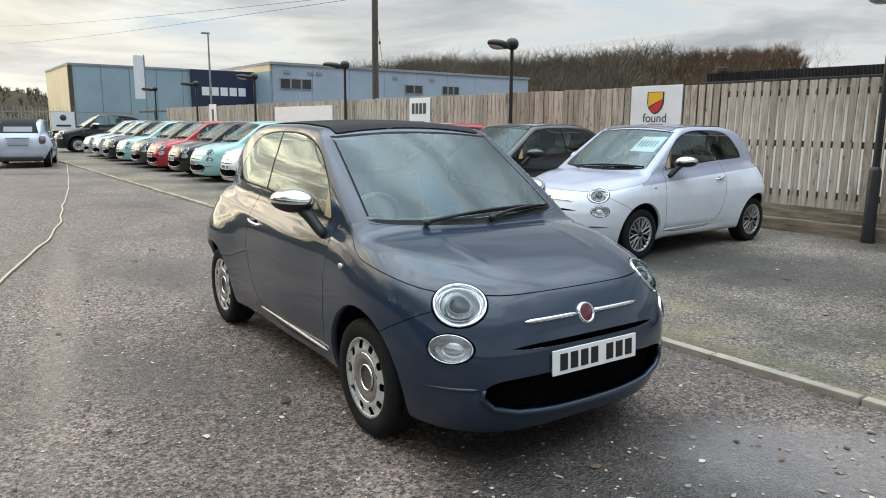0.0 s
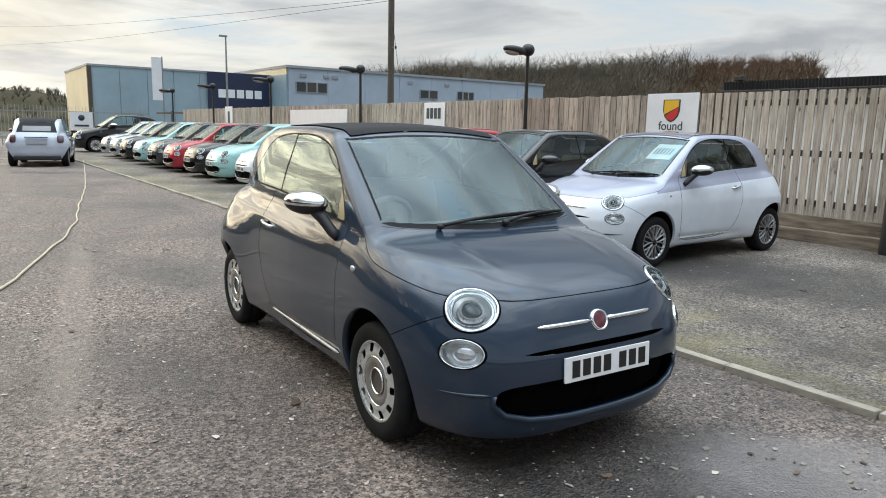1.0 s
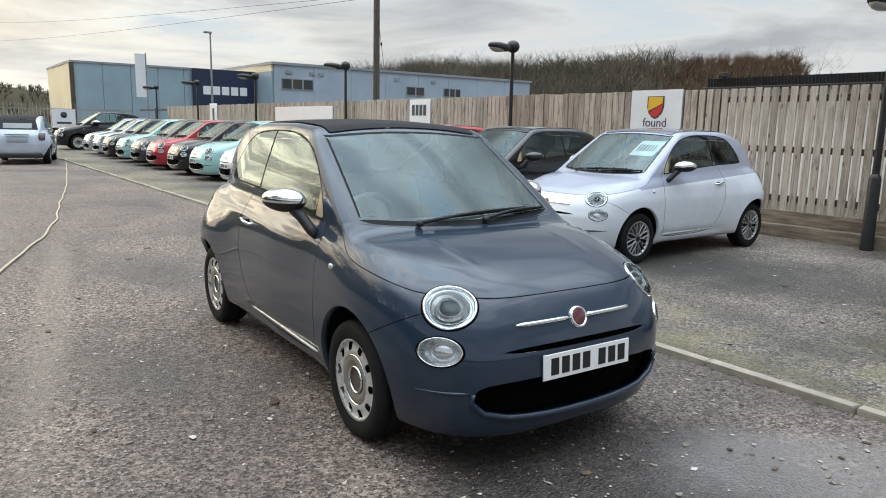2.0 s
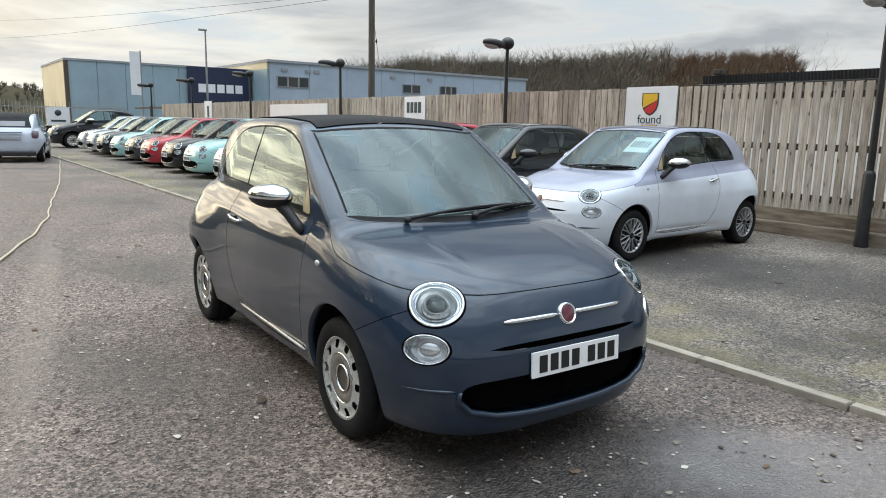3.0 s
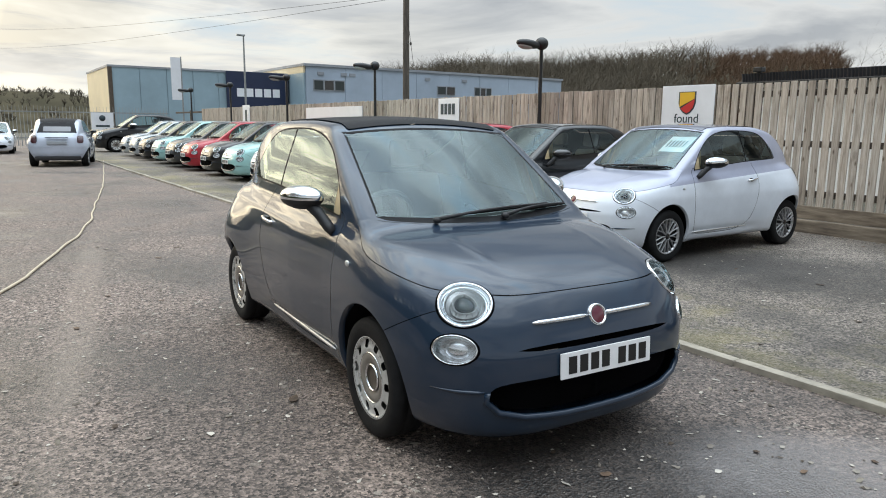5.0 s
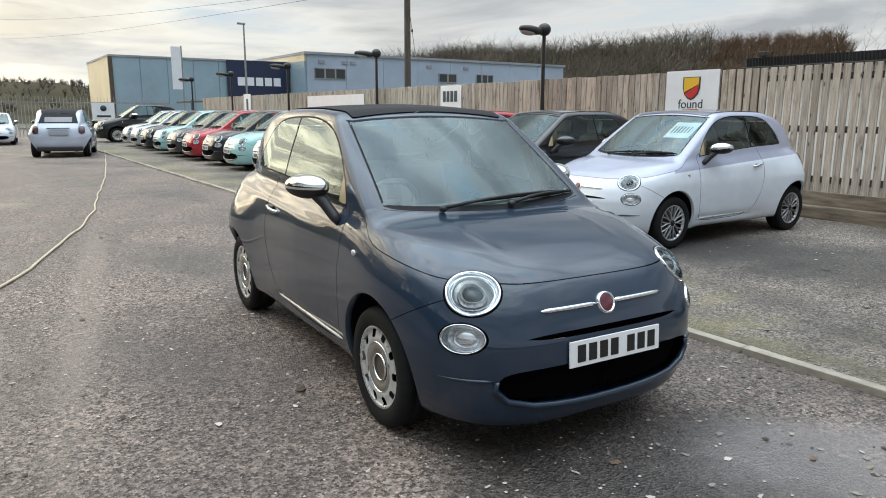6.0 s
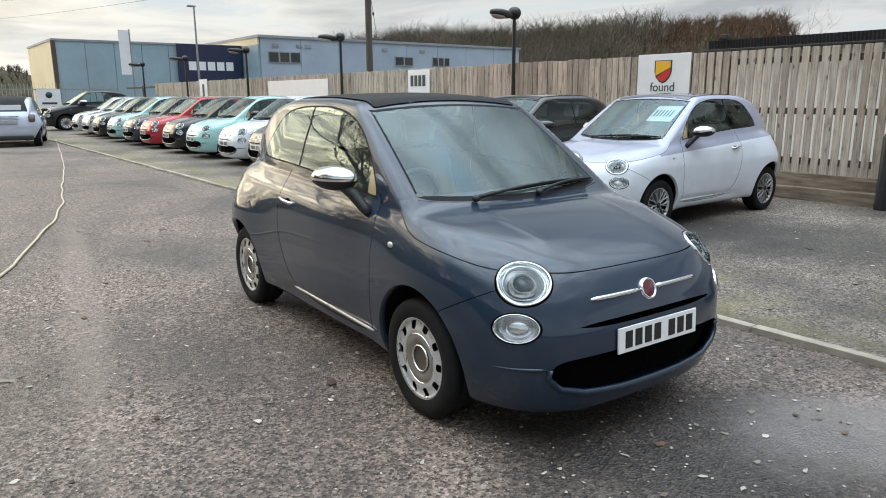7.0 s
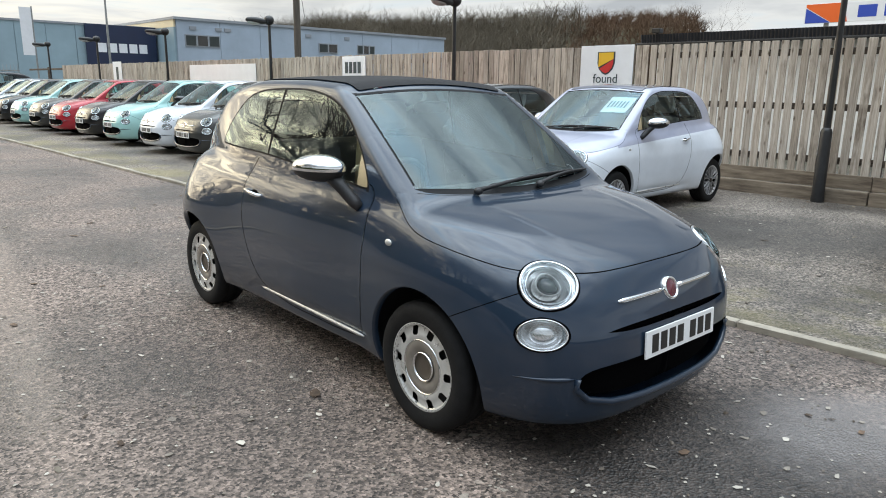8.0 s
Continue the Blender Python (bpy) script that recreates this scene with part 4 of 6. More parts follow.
def shell_f(P):
    """Below nought inside the body."""
    x, y, z = P[..., 0], np.abs(P[..., 1]), P[..., 2]
    zc = np.clip(z, 0.12, 1.1)
    front = np.clip((nose_x(zc) - x) / 0.75, 0, 1)
    rear = np.clip((x - tail_x(zc)) / 0.55, 0, 1)
    pf, pr = 3.5, 3.0
    plan = (1 - (1 - front) ** pf) ** (1 / pf) * (1 - (1 - rear) ** pr) ** (1 / pr)
    flare = 0.020 * np.exp(-((x / 0.36) ** 2)) + 0.046 * np.exp(-(((x + 2.3) / 0.40) ** 2))
    flare = flare * np.clip((0.92 - z) / 0.2, 0, 1)
    crease_z = 0.907 - 0.058 * (x + 1.357)
    fade = np.clip((-0.55 - x) / 0.5, 0, 1) * np.clip((x + 2.55) / 0.25, 0, 1)
    step = 0.010 / (1 + np.exp(np.clip((z - crease_z) / 0.006, -40, 40))) * fade
    sill = 0.016 * np.exp(-(((z - 0.30) / 0.035) ** 2)) * np.clip((-0.38 - x) / 0.05, 0, 1) * np.clip((x + 1.75) / 0.3, 0, 1)
    w = (side_w(zc) + flare + step - sill * 0.6 - 0.008) * plan
    lid = top_z(x) - 0.032 * np.clip(y / 0.70, 0, 1.2) ** 3.6
    # the bonnet's two faint ridges
    lid = lid + 0.0035 * np.exp(-(((y - 0.36 - 0.10 * (0.3 - x)) / 0.017) ** 2)) * np.clip((x + 0.05) / 0.2, 0, 1) * np.clip((0.5 - x) / 0.2, 0, 1)
    a = smax(y - w, z - lid, 0.066)
    a = smax(a, 0.165 + 0.03 * np.clip((-0.3 - x) / 0.2, 0, 1) - z, 0.05)
    a = smax(a, x - nose_x(zc), 0.03)
    a = smax(a, tail_x(zc) - x, 0.03)
    zb = np.clip(z, 0.7, 1.5)
    taper = 1 - 0.012 * np.clip((x + 1.0) / 0.8, 0, 1) ** 2 - 0.26 * np.clip((-1.75 - x) / 0.9, 0, 1) ** 2
    b = y - house_w(zb) * taper
    b = smax(b, 0.80 - z, 0.03)
    b = smax(b, -2.70 - x, 0.03)
    b = smax(b, z - roof_z(x) + 0.030 * (y / 0.55) ** 2, 0.05)
    b = smax(b, (x - screen_x(np.clip(z, 0.85, 1.52)) + 0.055 * (y / 0.6) ** 2) * 0.62, 0.03)
    h = np.clip(0.5 + 0.5 * (b - a) / 0.03, 0, 1)
    return b * (1 - h) + a * h - 0.03 * h * (1 - h)


def shell_mesh():
    """Right half (y <= 0) of the body's skin."""
    na, cap = 120, 46
    fan = [(0.12, 0.5 * math.pi * i / cap) for i in range(cap)]
    mid = [(0.12 - 2.30 * i / 118, 0.5 * math.pi) for i in range(119)]
    back = [(-2.18, 0.5 * math.pi + 0.5 * math.pi * (i + 1) / 34) for i in range(34)]
    rows_ = fan + mid + back
    x0 = np.array([r[0] for r in rows_])[:, None]
    ph = np.array([r[1] for r in rows_])[:, None]
    al = np.linspace(0, math.pi, na + 1)[None, :]
    D = np.stack([np.cos(ph) + 0 * al, -np.sin(ph) * np.sin(al), -np.sin(ph) * np.cos(al)], -1)
    O = np.stack([x0 + 0 * al, 0 * x0 + 0 * al, 0.62 + 0 * x0 + 0 * al], -1)
    lo, hi = np.full(D.shape[:2], 0.05), np.full(D.shape[:2], 0.05)
    alive = np.ones(D.shape[:2], bool)
    for t in np.linspace(0.05, 1.4, 90):
        inside = shell_f(O + D * t) < 0
        alive &= inside
        lo = np.where(alive, t, lo)
    hi = lo + 1.36 / 89
    for _ in range(22):
        md = 0.5 * (lo + hi)
        inside = shell_f(O + D * md[..., None]) < 0
        lo, hi = np.where(inside, md, lo), np.where(inside, hi, md)
    P = O + D * lo[..., None]
    P[:, 0, 1] = 0
    P[:, -1, 1] = 0
    n = na + 1
    V = [tuple(p) for p in P.reshape(-1, 3)]
    F = [(i * n + j, i * n + j + 1, (i + 1) * n + j + 1, (i + 1) * n + j) for i in range(len(rows_) - 1) for j in range(na)]
    # outward faces
    a, b, c = (np.array(V[k]) for k in F[60 * na + 60][:3])
    nrm = np.cross(b - a, c - a)
    if shell_f(a + nrm / np.linalg.norm(nrm) * 0.01) < 0:
        F = [tuple(reversed(q)) for q in F]
    return V, F


def cut(V, F, g):
    """Splits the faces of a mesh along g = 0."""
    val = g(np.array(V))
    val = np.where(np.abs(val) < 1e-6, 1e-6, val)
    pos = val > 0
    made, out = {}, []
    for f in F:
        s = [pos[i] for i in f]
        if all(s) or not any(s):
            out.append(f)
            continue
        a, b = [], []
        for k, i in enumerate(f):
            j = f[(k + 1) % len(f)]
            (a if pos[i] else b).append(i)
            if pos[i] != pos[j]:
                key = (min(i, j), max(i, j))
                if key not in made:
                    t = val[key[0]] / (val[key[0]] - val[key[1]])
                    made[key] = len(V)
                    V.append(tuple(V[key[0]][c] + (V[key[1]][c] - V[key[0]][c]) * t for c in range(3)))
                a.append(made[key])
                b.append(made[key])
        out += [tuple(q) for q in (a, b) if len(q) > 2]
    return out


def smooth_loop(pts, per=6):
    n, out = len(pts), []
    for i in range(n):
        p = [np.array(pts[(i + k - 1) % n], float) for k in range(4)]
        for j in range(per):
            t = j / per
            out.append(0.5 * (2 * p[1] + (p[2] - p[0]) * t + (2 * p[0] - 5 * p[1] + 4 * p[2] - p[3]) * t * t + (3 * p[1] - p[0] - 3 * p[2] + p[3]) * t ** 3))
    return np.array(out)


def inside_of(loop):
    """Signed distance to a closed outline in a plane, below nought inside."""
    A = np.asarray(loop)
    B = np.roll(A, -1, 0)

    def g(u, v):
        best = np.full(u.shape, 9.0)
        wind = np.zeros(u.shape, bool)
        for (ax, ay), (bx, by) in zip(A, B):
            ex, ey = bx - ax, by - ay
            t = np.clip(((u - ax) * ex + (v - ay) * ey) / (ex * ex + ey * ey + 1e-12), 0, 1)
            best = np.minimum(best, np.hypot(u - ax - t * ex, v - ay - t * ey))
            hit = ((ay > v) != (by > v)) & (u < (bx - ax) * (v - ay) / (by - ay + 1e-15) + ax)
            wind ^= hit
        return np.where(wind, -best, best)

    return g


def tangent_frame(c):
    """Point of the skin beside c, with its outward normal and two directions along it (level, up)."""
    c = np.array(c, float)
    for _ in range(25):
        e = 1e-4
        g = np.array([(shell_f(c + d) - shell_f(c - d)) / (2 * e) for d in np.eye(3) * e])
        c = c - g * shell_f(c) / (g @ g)
    nrm = g / np.linalg.norm(g)
    u = np.cross((0, 0, 1), nrm)
    u /= np.linalg.norm(u)
    return c, nrm, u, np.cross(nrm, u)


HEAD_C, HEAD_N, HEAD_U, HEAD_V = tangent_frame((0.527, -0.580, 0.743))
FOG_C, FOG_N, FOG_U, FOG_V = tangent_frame((0.572, -0.658, 0.572))


def disc_g(c, nrm, u, v, ru, rv):
    def g(P):
        d = P - c
        out = np.hypot(d @ u / ru, d @ v / rv) - 1
        return np.where(np.abs(d @ nrm) < 0.12, out * min(ru, rv), 1.0)

    return g


ARC = [(-2.067, 1.105), (-2.014, 1.204), (-1.935, 1.285), (-1.85, 1.355), (-1.726, 1.408), (-1.534, 1.433), (-1.252, 1.438), (-1.072, 1.428), (-0.894, 1.395), (-0.752, 1.335), (-0.619, 1.238), (-0.51, 1.12), (-0.45, 1.015), (-0.47, 0.992),
       (-0.606, 1.004), (-0.85, 1.026), (-1.14, 1.049), (-1.45, 1.070), (-1.70, 1.080), (-1.99, 1.092)]
side_loop = inside_of(smooth_loop(ARC, 5))
door_loop = inside_of(smooth_loop([(-0.41, 1.0), (-0.395, 0.90), (-0.40, 0.75), (-0.415, 0.55), (-0.43, 0.40), (-0.46, 0.305), (-0.6, 0.275), (-0.9, 0.275), (-1.2, 0.285), (-1.38, 0.33), (-1.50, 0.43), (-1.585, 0.60), (-1.615, 0.78), (-1.60, 0.92), (-1.54, 1.04), (-1.46, 1.12), (-1.2, 1.12), (-0.8, 1.10), (-0.5, 1.03)], 5))
GRILLE = [(0.0, 0.446), (-0.28, 0.444), (-0.47, 0.436), (-0.54, 0.412), (-0.55, 0.368), (-0.505, 0.318), (-0.40, 0.290), (-0.20, 0.274), (0.0, 0.270)]
grille_loop = inside_of(smooth_loop(GRILLE + [(-y, z) for y, z in GRILLE[-2:0:-1]], 4))
bonnet_line = curve([-0.5, -0.26, -0.235, -0.11, -0.02, 0.13, 0.26, 0.40, 0.555, 0.60, 0.70], [1.3, 1.0, 0.973, 0.891, 0.860, 0.835, 0.815, 0.792, 0.774, 0.766, 0.764])
GAP = 0.0030


def g_side(P):
    return np.where((P[:, 1] < -0.40) & (P[:, 2] > 0.94), side_loop(P[:, 0], P[:, 2]), 1.0)


def pillar_d(P):
    return P[:, 0] - (-1.388 - 0.046 * (1.41 - P[:, 2]) / 0.34)


def g_pillar(P):
    return np.abs(pillar_d(P)) - 0.011


def bumper_d(P):
    return P[:, 2] - (0.51 + (P[:, 0] - 0.08) * 0.52)


def slot_d(P, k):
    half = 0.0125 * np.clip(1 - (np.abs(P[:, 1]) / 0.42) ** 4, 0, 1) ** 0.6 - 0.0005
    return np.where(P[:, 0] > 0.4, P[:, 2] - 0.566 - k * half, 1.0)


def g_door(P):
    return np.where(P[:, 1] < -0.40, door_loop(P[:, 0], P[:, 2]), 1.0)


def g_screen(P):
    x, y, z = P[:, 0], np.abs(P[:, 1]), P[:, 2]
    edge = y - (0.617 - (z - 0.985) * 0.182)
    top = z - (1.444 - 0.025 * (y / 0.5) ** 2)
    low = (0.980 + 0.022 * (y / 0.57) ** 2) - z
    face = (screen_x(np.clip(z, 0.85, 1.52)) - 0.055 * (y / 0.6) ** 2) - 0.06 - x
    return np.maximum(np.maximum(edge, top), np.maximum(low, face))


def cowl_x(P):
    return -0.095 - 0.112 * (np.abs(P[:, 1]) / 0.60) ** 2


def g_bonnet(P):
    return np.maximum(bonnet_line(P[:, 0]) - P[:, 2], cowl_x(P) - P[:, 0])


def g_cowl(P):
    x, y, z = P[:, 0], np.abs(P[:, 1]), P[:, 2]
    return np.maximum(np.maximum(x - cowl_x(P) + 2 * GAP, y - 0.585), np.maximum(0.90 - z, -0.30 - x))


def g_bumper(P):
    x, z = P[:, 0], P[:, 2]
    return np.maximum(z - (0.51 + (x - 0.08) * 0.52), 0.05 - x)


def g_arch(P, cx):
    return np.where(P[:, 1] < -0.45, np.hypot(P[:, 0] - cx, (P[:, 2] - 0.298)) - 0.348, 1.0)


def g_roof(P):
    x, y, z = P[:, 0], np.abs(P[:, 1]), P[:, 2]
    w = np.interp(x, [-2.5, -2.2, -1.9, -1.3, -0.95, -0.7], [0.40, 0.455, 0.49, 0.512, 0.508, 0.50])
    return np.maximum(np.maximum(y - w, x + 0.845 - 0.02 * (y / 0.5) ** 2), np.maximum(-2.42 - x, 1.15 - z))


def g_back(P):
    x, y, z = P[:, 0], np.abs(P[:, 1]), P[:, 2]
    return np.maximum(np.maximum(y - 0.36, 1.10 - z), np.maximum(z - 1.25, x + 2.2))


def g_hood(P):
    x, y, z = P[:, 0], np.abs(P[:, 1]), P[:, 2]
    return np.maximum(np.maximum(y - 0.52 + 0.25 * (z - 1.06), 1.055 - z), np.maximum(z - 1.36, x + 2.2))


def waist_d(P):
    return np.where(P[:, 0] < 0.02, P[:, 2] - (0.909 - 0.058 * (P[:, 0] + 1.357)), -1.0)


def g_tail(P):
    d = (((P[:, 1] + 0.60) / 0.080) ** 4 + ((P[:, 2] - 0.85) / 0.115) ** 4) ** 0.25 - 1
    return np.where(P[:, 0] < -2.3, d * 0.08, 1.0)


def g_slot(P):
    y, z = P[:, 1], P[:, 2]
    half = 0.0125 * np.clip(1 - (np.abs(y) / 0.42) ** 4, 0, 1) ** 0.6
    return np.where(P[:, 0] > 0.4, np.abs(z - 0.566) - half + 0.0005, 1.0)


def g_grille(P):
    return np.where(P[:, 0] > 0.3, grille_loop(P[:, 1], P[:, 2]), 1.0)


g_head = disc_g(HEAD_C, HEAD_N, HEAD_U, HEAD_V, 0.118, 0.106)
g_fog = disc_g(FOG_C, FOG_N, FOG_U, FOG_V, 0.100, 0.062)


def mirrored(V, F):
    return [(x, -y, z) for x, y, z in V], [tuple(reversed(f)) for f in F]


def sub_mesh(V, F):
    used = {}
    out = []
    for f in F:
        out.append(tuple(used.setdefault(i, len(used)) for i in f))
    keys = list(used)
    return [V[i] for i in keys], out


def both_sides(V, F):
    """A half mesh and its mirror image, joined at the middle."""
    n, W, idx = len(V), list(V), []
    for p in V:
        if abs(p[1]) < 1e-6:
            idx.append(len(idx))
        else:
            idx.append(-1)
    m = []
    for i, p in enumerate(V):
        if idx[i] >= 0:
            m.append(i)
        else:
            m.append(len(W))
            W.append((p[0], -p[1], p[2]))
    return W, list(F) + [tuple(m[i] for i in reversed(f)) for f in F]


def shell_parts():
    """The skin, cut into named patches of the right half."""
    V, F = shell_mesh()
    bgap = 0.0016
    cuts = [g_side, lambda P: g_side(P) + 0.010, lambda P: pillar_d(P) - 0.011, lambda P: pillar_d(P) + 0.011, lambda P: g_door(P) - GAP, lambda P: g_door(P) + GAP, g_screen, lambda P: g_screen(P) + 0.012,
            lambda P: g_bonnet(P) - bgap, lambda P: g_bonnet(P) + bgap, g_cowl, lambda P: bumper_d(P) - 0.0022, lambda P: bumper_d(P) + 0.0022, lambda P: g_arch(P, 0.0), lambda P: g_arch(P, -2.30),
            g_roof, g_hood, g_back, lambda P: slot_d(P, 1), lambda P: slot_d(P, -1), g_grille, g_head, g_fog, lambda P: g_head(P) - 0.004, lambda P: g_fog(P) - 0.004, lambda P: P[:, 0] + 0.545, g_tail, waist_d]
    for g in cuts:
        F = cut(V, F, g)
    A = np.array(V)
    C = np.array([A[list(f)].mean(0) for f in F])
    side, door, scr, bon = g_side(C), g_door(C), g_screen(C), g_bonnet(C)
    lab = np.full(len(F), "body", dtype=object)
    line = C[:, 2] - (0.51 + (C[:, 0] - 0.08) * 0.52)
    lab[(line < 0) & (C[:, 0] > 0.0)] = "bumper"
    lab[(np.abs(line) < 0.0022) & (C[:, 0] > 0.05) & (C[:, 0] < 0.47) & (np.abs(C[:, 1]) > 0.3)] = "gap_bumper"
    lab[bon < -bgap] = "bonnet"
    lab[(np.abs(bon) <= bgap) & (C[:, 0] > -0.245) & (C[:, 2] < 1.0)] = "gap_bonnet"
    lab[g_cowl(C) < 0] = "cowl"
    lab[door < -GAP] = "door"
    lab[(np.abs(door) <= GAP) & (C[:, 2] < 1.06)] = "gap_door"
    lab[g_roof(C) < 0] = "roof"
    lab[g_hood(C) < 0] = "hood_back"
    lab[g_back(C) < 0] = "rear_window"
    lab[g_tail(C) < 0] = "tail_lamp"
    lab[scr < 0] = "seal"
    lab[scr < -0.012] = "windscreen"
    lab[side < 0] = "seal"
    lab[(side < -0.010) & (pillar_d(C) < 0)] = "quarter_window"
    lab[(side < -0.010) & (pillar_d(C) > 0)] = "door_window"
    lab[(side < 0) & (g_pillar(C) < 0)] = "seal"
    lab[(side < -0.010) & (C[:, 0] > -0.545)] = "sail"
    lab[g_slot(C) < 0] = "slot"
    lab[g_grille(C) < 0] = "grille"
    lab[(g_head(C) < 0.004) | (g_fog(C) < 0.004)] = "gap_lamp"
    lab[(g_head(C) < 0) | (g_fog(C) < 0)] = "hole"
    lab[(g_arch(C, 0.0) < 0) | (g_arch(C, -2.30) < 0)] = "hole"
    high = waist_d(C) > 0
    lab[(lab == "body") & high] = "upper_body"
    lab[(lab == "door") & high] = "upper_door"
    out = {}
    for name in set(lab):
        out[name] = sub_mesh(V, [f for f, k in zip(F, lab) if k == name])
    return out


SHELL = shell_parts()
SKIN = {}


def skin(name, patch, material, side=0, push=0.0):
    """Mesh of a patch: 0 whole, -1 right, 1 left. push moves it inwards."""
    key = (name, patch, side)
    if key not in SKIN:
        V, F = SHELL[patch]
        if push:
            A = np.array(V)
            e = 1e-4
            g = np.stack([shell_f(A + d) - shell_f(A - d) for d in np.eye(3) * e], 1)
            A = A - push * g / (np.linalg.norm(g, axis=1, keepdims=True) + 1e-9)
            V = [tuple(p) for p in A]
        if side == 0:
            V, F = both_sides(V, F)
        elif side == 1:
            V, F = mirrored(V, F)
        SKIN[key] = mesh_of(name, V, F, material)
    return SKIN[key]


def child(name, me, parent, material=None, label="", m=None):
    ob = new(name, me)
    ob.parent = parent
    if m is not None:
        ob.matrix_basis = m
    if material:
        ob.material_slots[0].link = "OBJECT"
        ob.material_slots[0].material = material
    return tagged(ob, label)


def frame_m(c, nrm, u, v, flip=False):
    """Pose with local x along u, y along v, z outwards; flip for the left side."""
    m = Matrix(((u[0], v[0], nrm[0], c[0]), (u[1], v[1], nrm[1], c[1]), (u[2], v[2], nrm[2], c[2]), (0, 0, 0, 1)))
    return m


@functools.lru_cache(None)
def arch_flange(cx):
    """Rolled lip and dark liner of a wheel arch on the right side."""
    v, f, n = [], [], 40
    w, g = [], []
    for i in range(n + 1):
        a = math.radians(-22 + 224 * i / n)
        x, z = cx + 0.348 * math.cos(a), 0.298 + 0.348 * math.sin(a)
        y = -0.4
        lo, hi = -0.9, -0.4
        for _ in range(30):
            md = 0.5 * (lo + hi)
            if shell_f(np.array([x, md, z])) < 0:
                hi = md
            else:
                lo = md
        y = hi
        for r_, dy in ((0.0, 0.0), (-0.006, 0.004), (-0.008, 0.03)):
            v.append((cx + (0.348 + r_) * math.cos(a), y + dy, 0.298 + (0.348 + r_) * math.sin(a)))
        for r_, yy in ((-0.008, y + 0.03), (0.03, y + 0.06), (0.03, -0.40)):
            w.append((cx + (0.348 + r_) * math.cos(a), yy, 0.298 + (0.348 + r_) * math.sin(a)))
    for i in range(n):
        for k in range(2):
            q = (i * 3 + k, i * 3 + k + 1, i * 3 + k + 4, i * 3 + k + 3)
            f.append(q)
            g.append(q)
    # back wall of the arch
    o = len(w)
    w.append((cx, -0.40, 0.298))
    for i in range(n):
        g.append((i * 3 + 2, o, i * 3 + 5))
    return (v, f), (w, g)


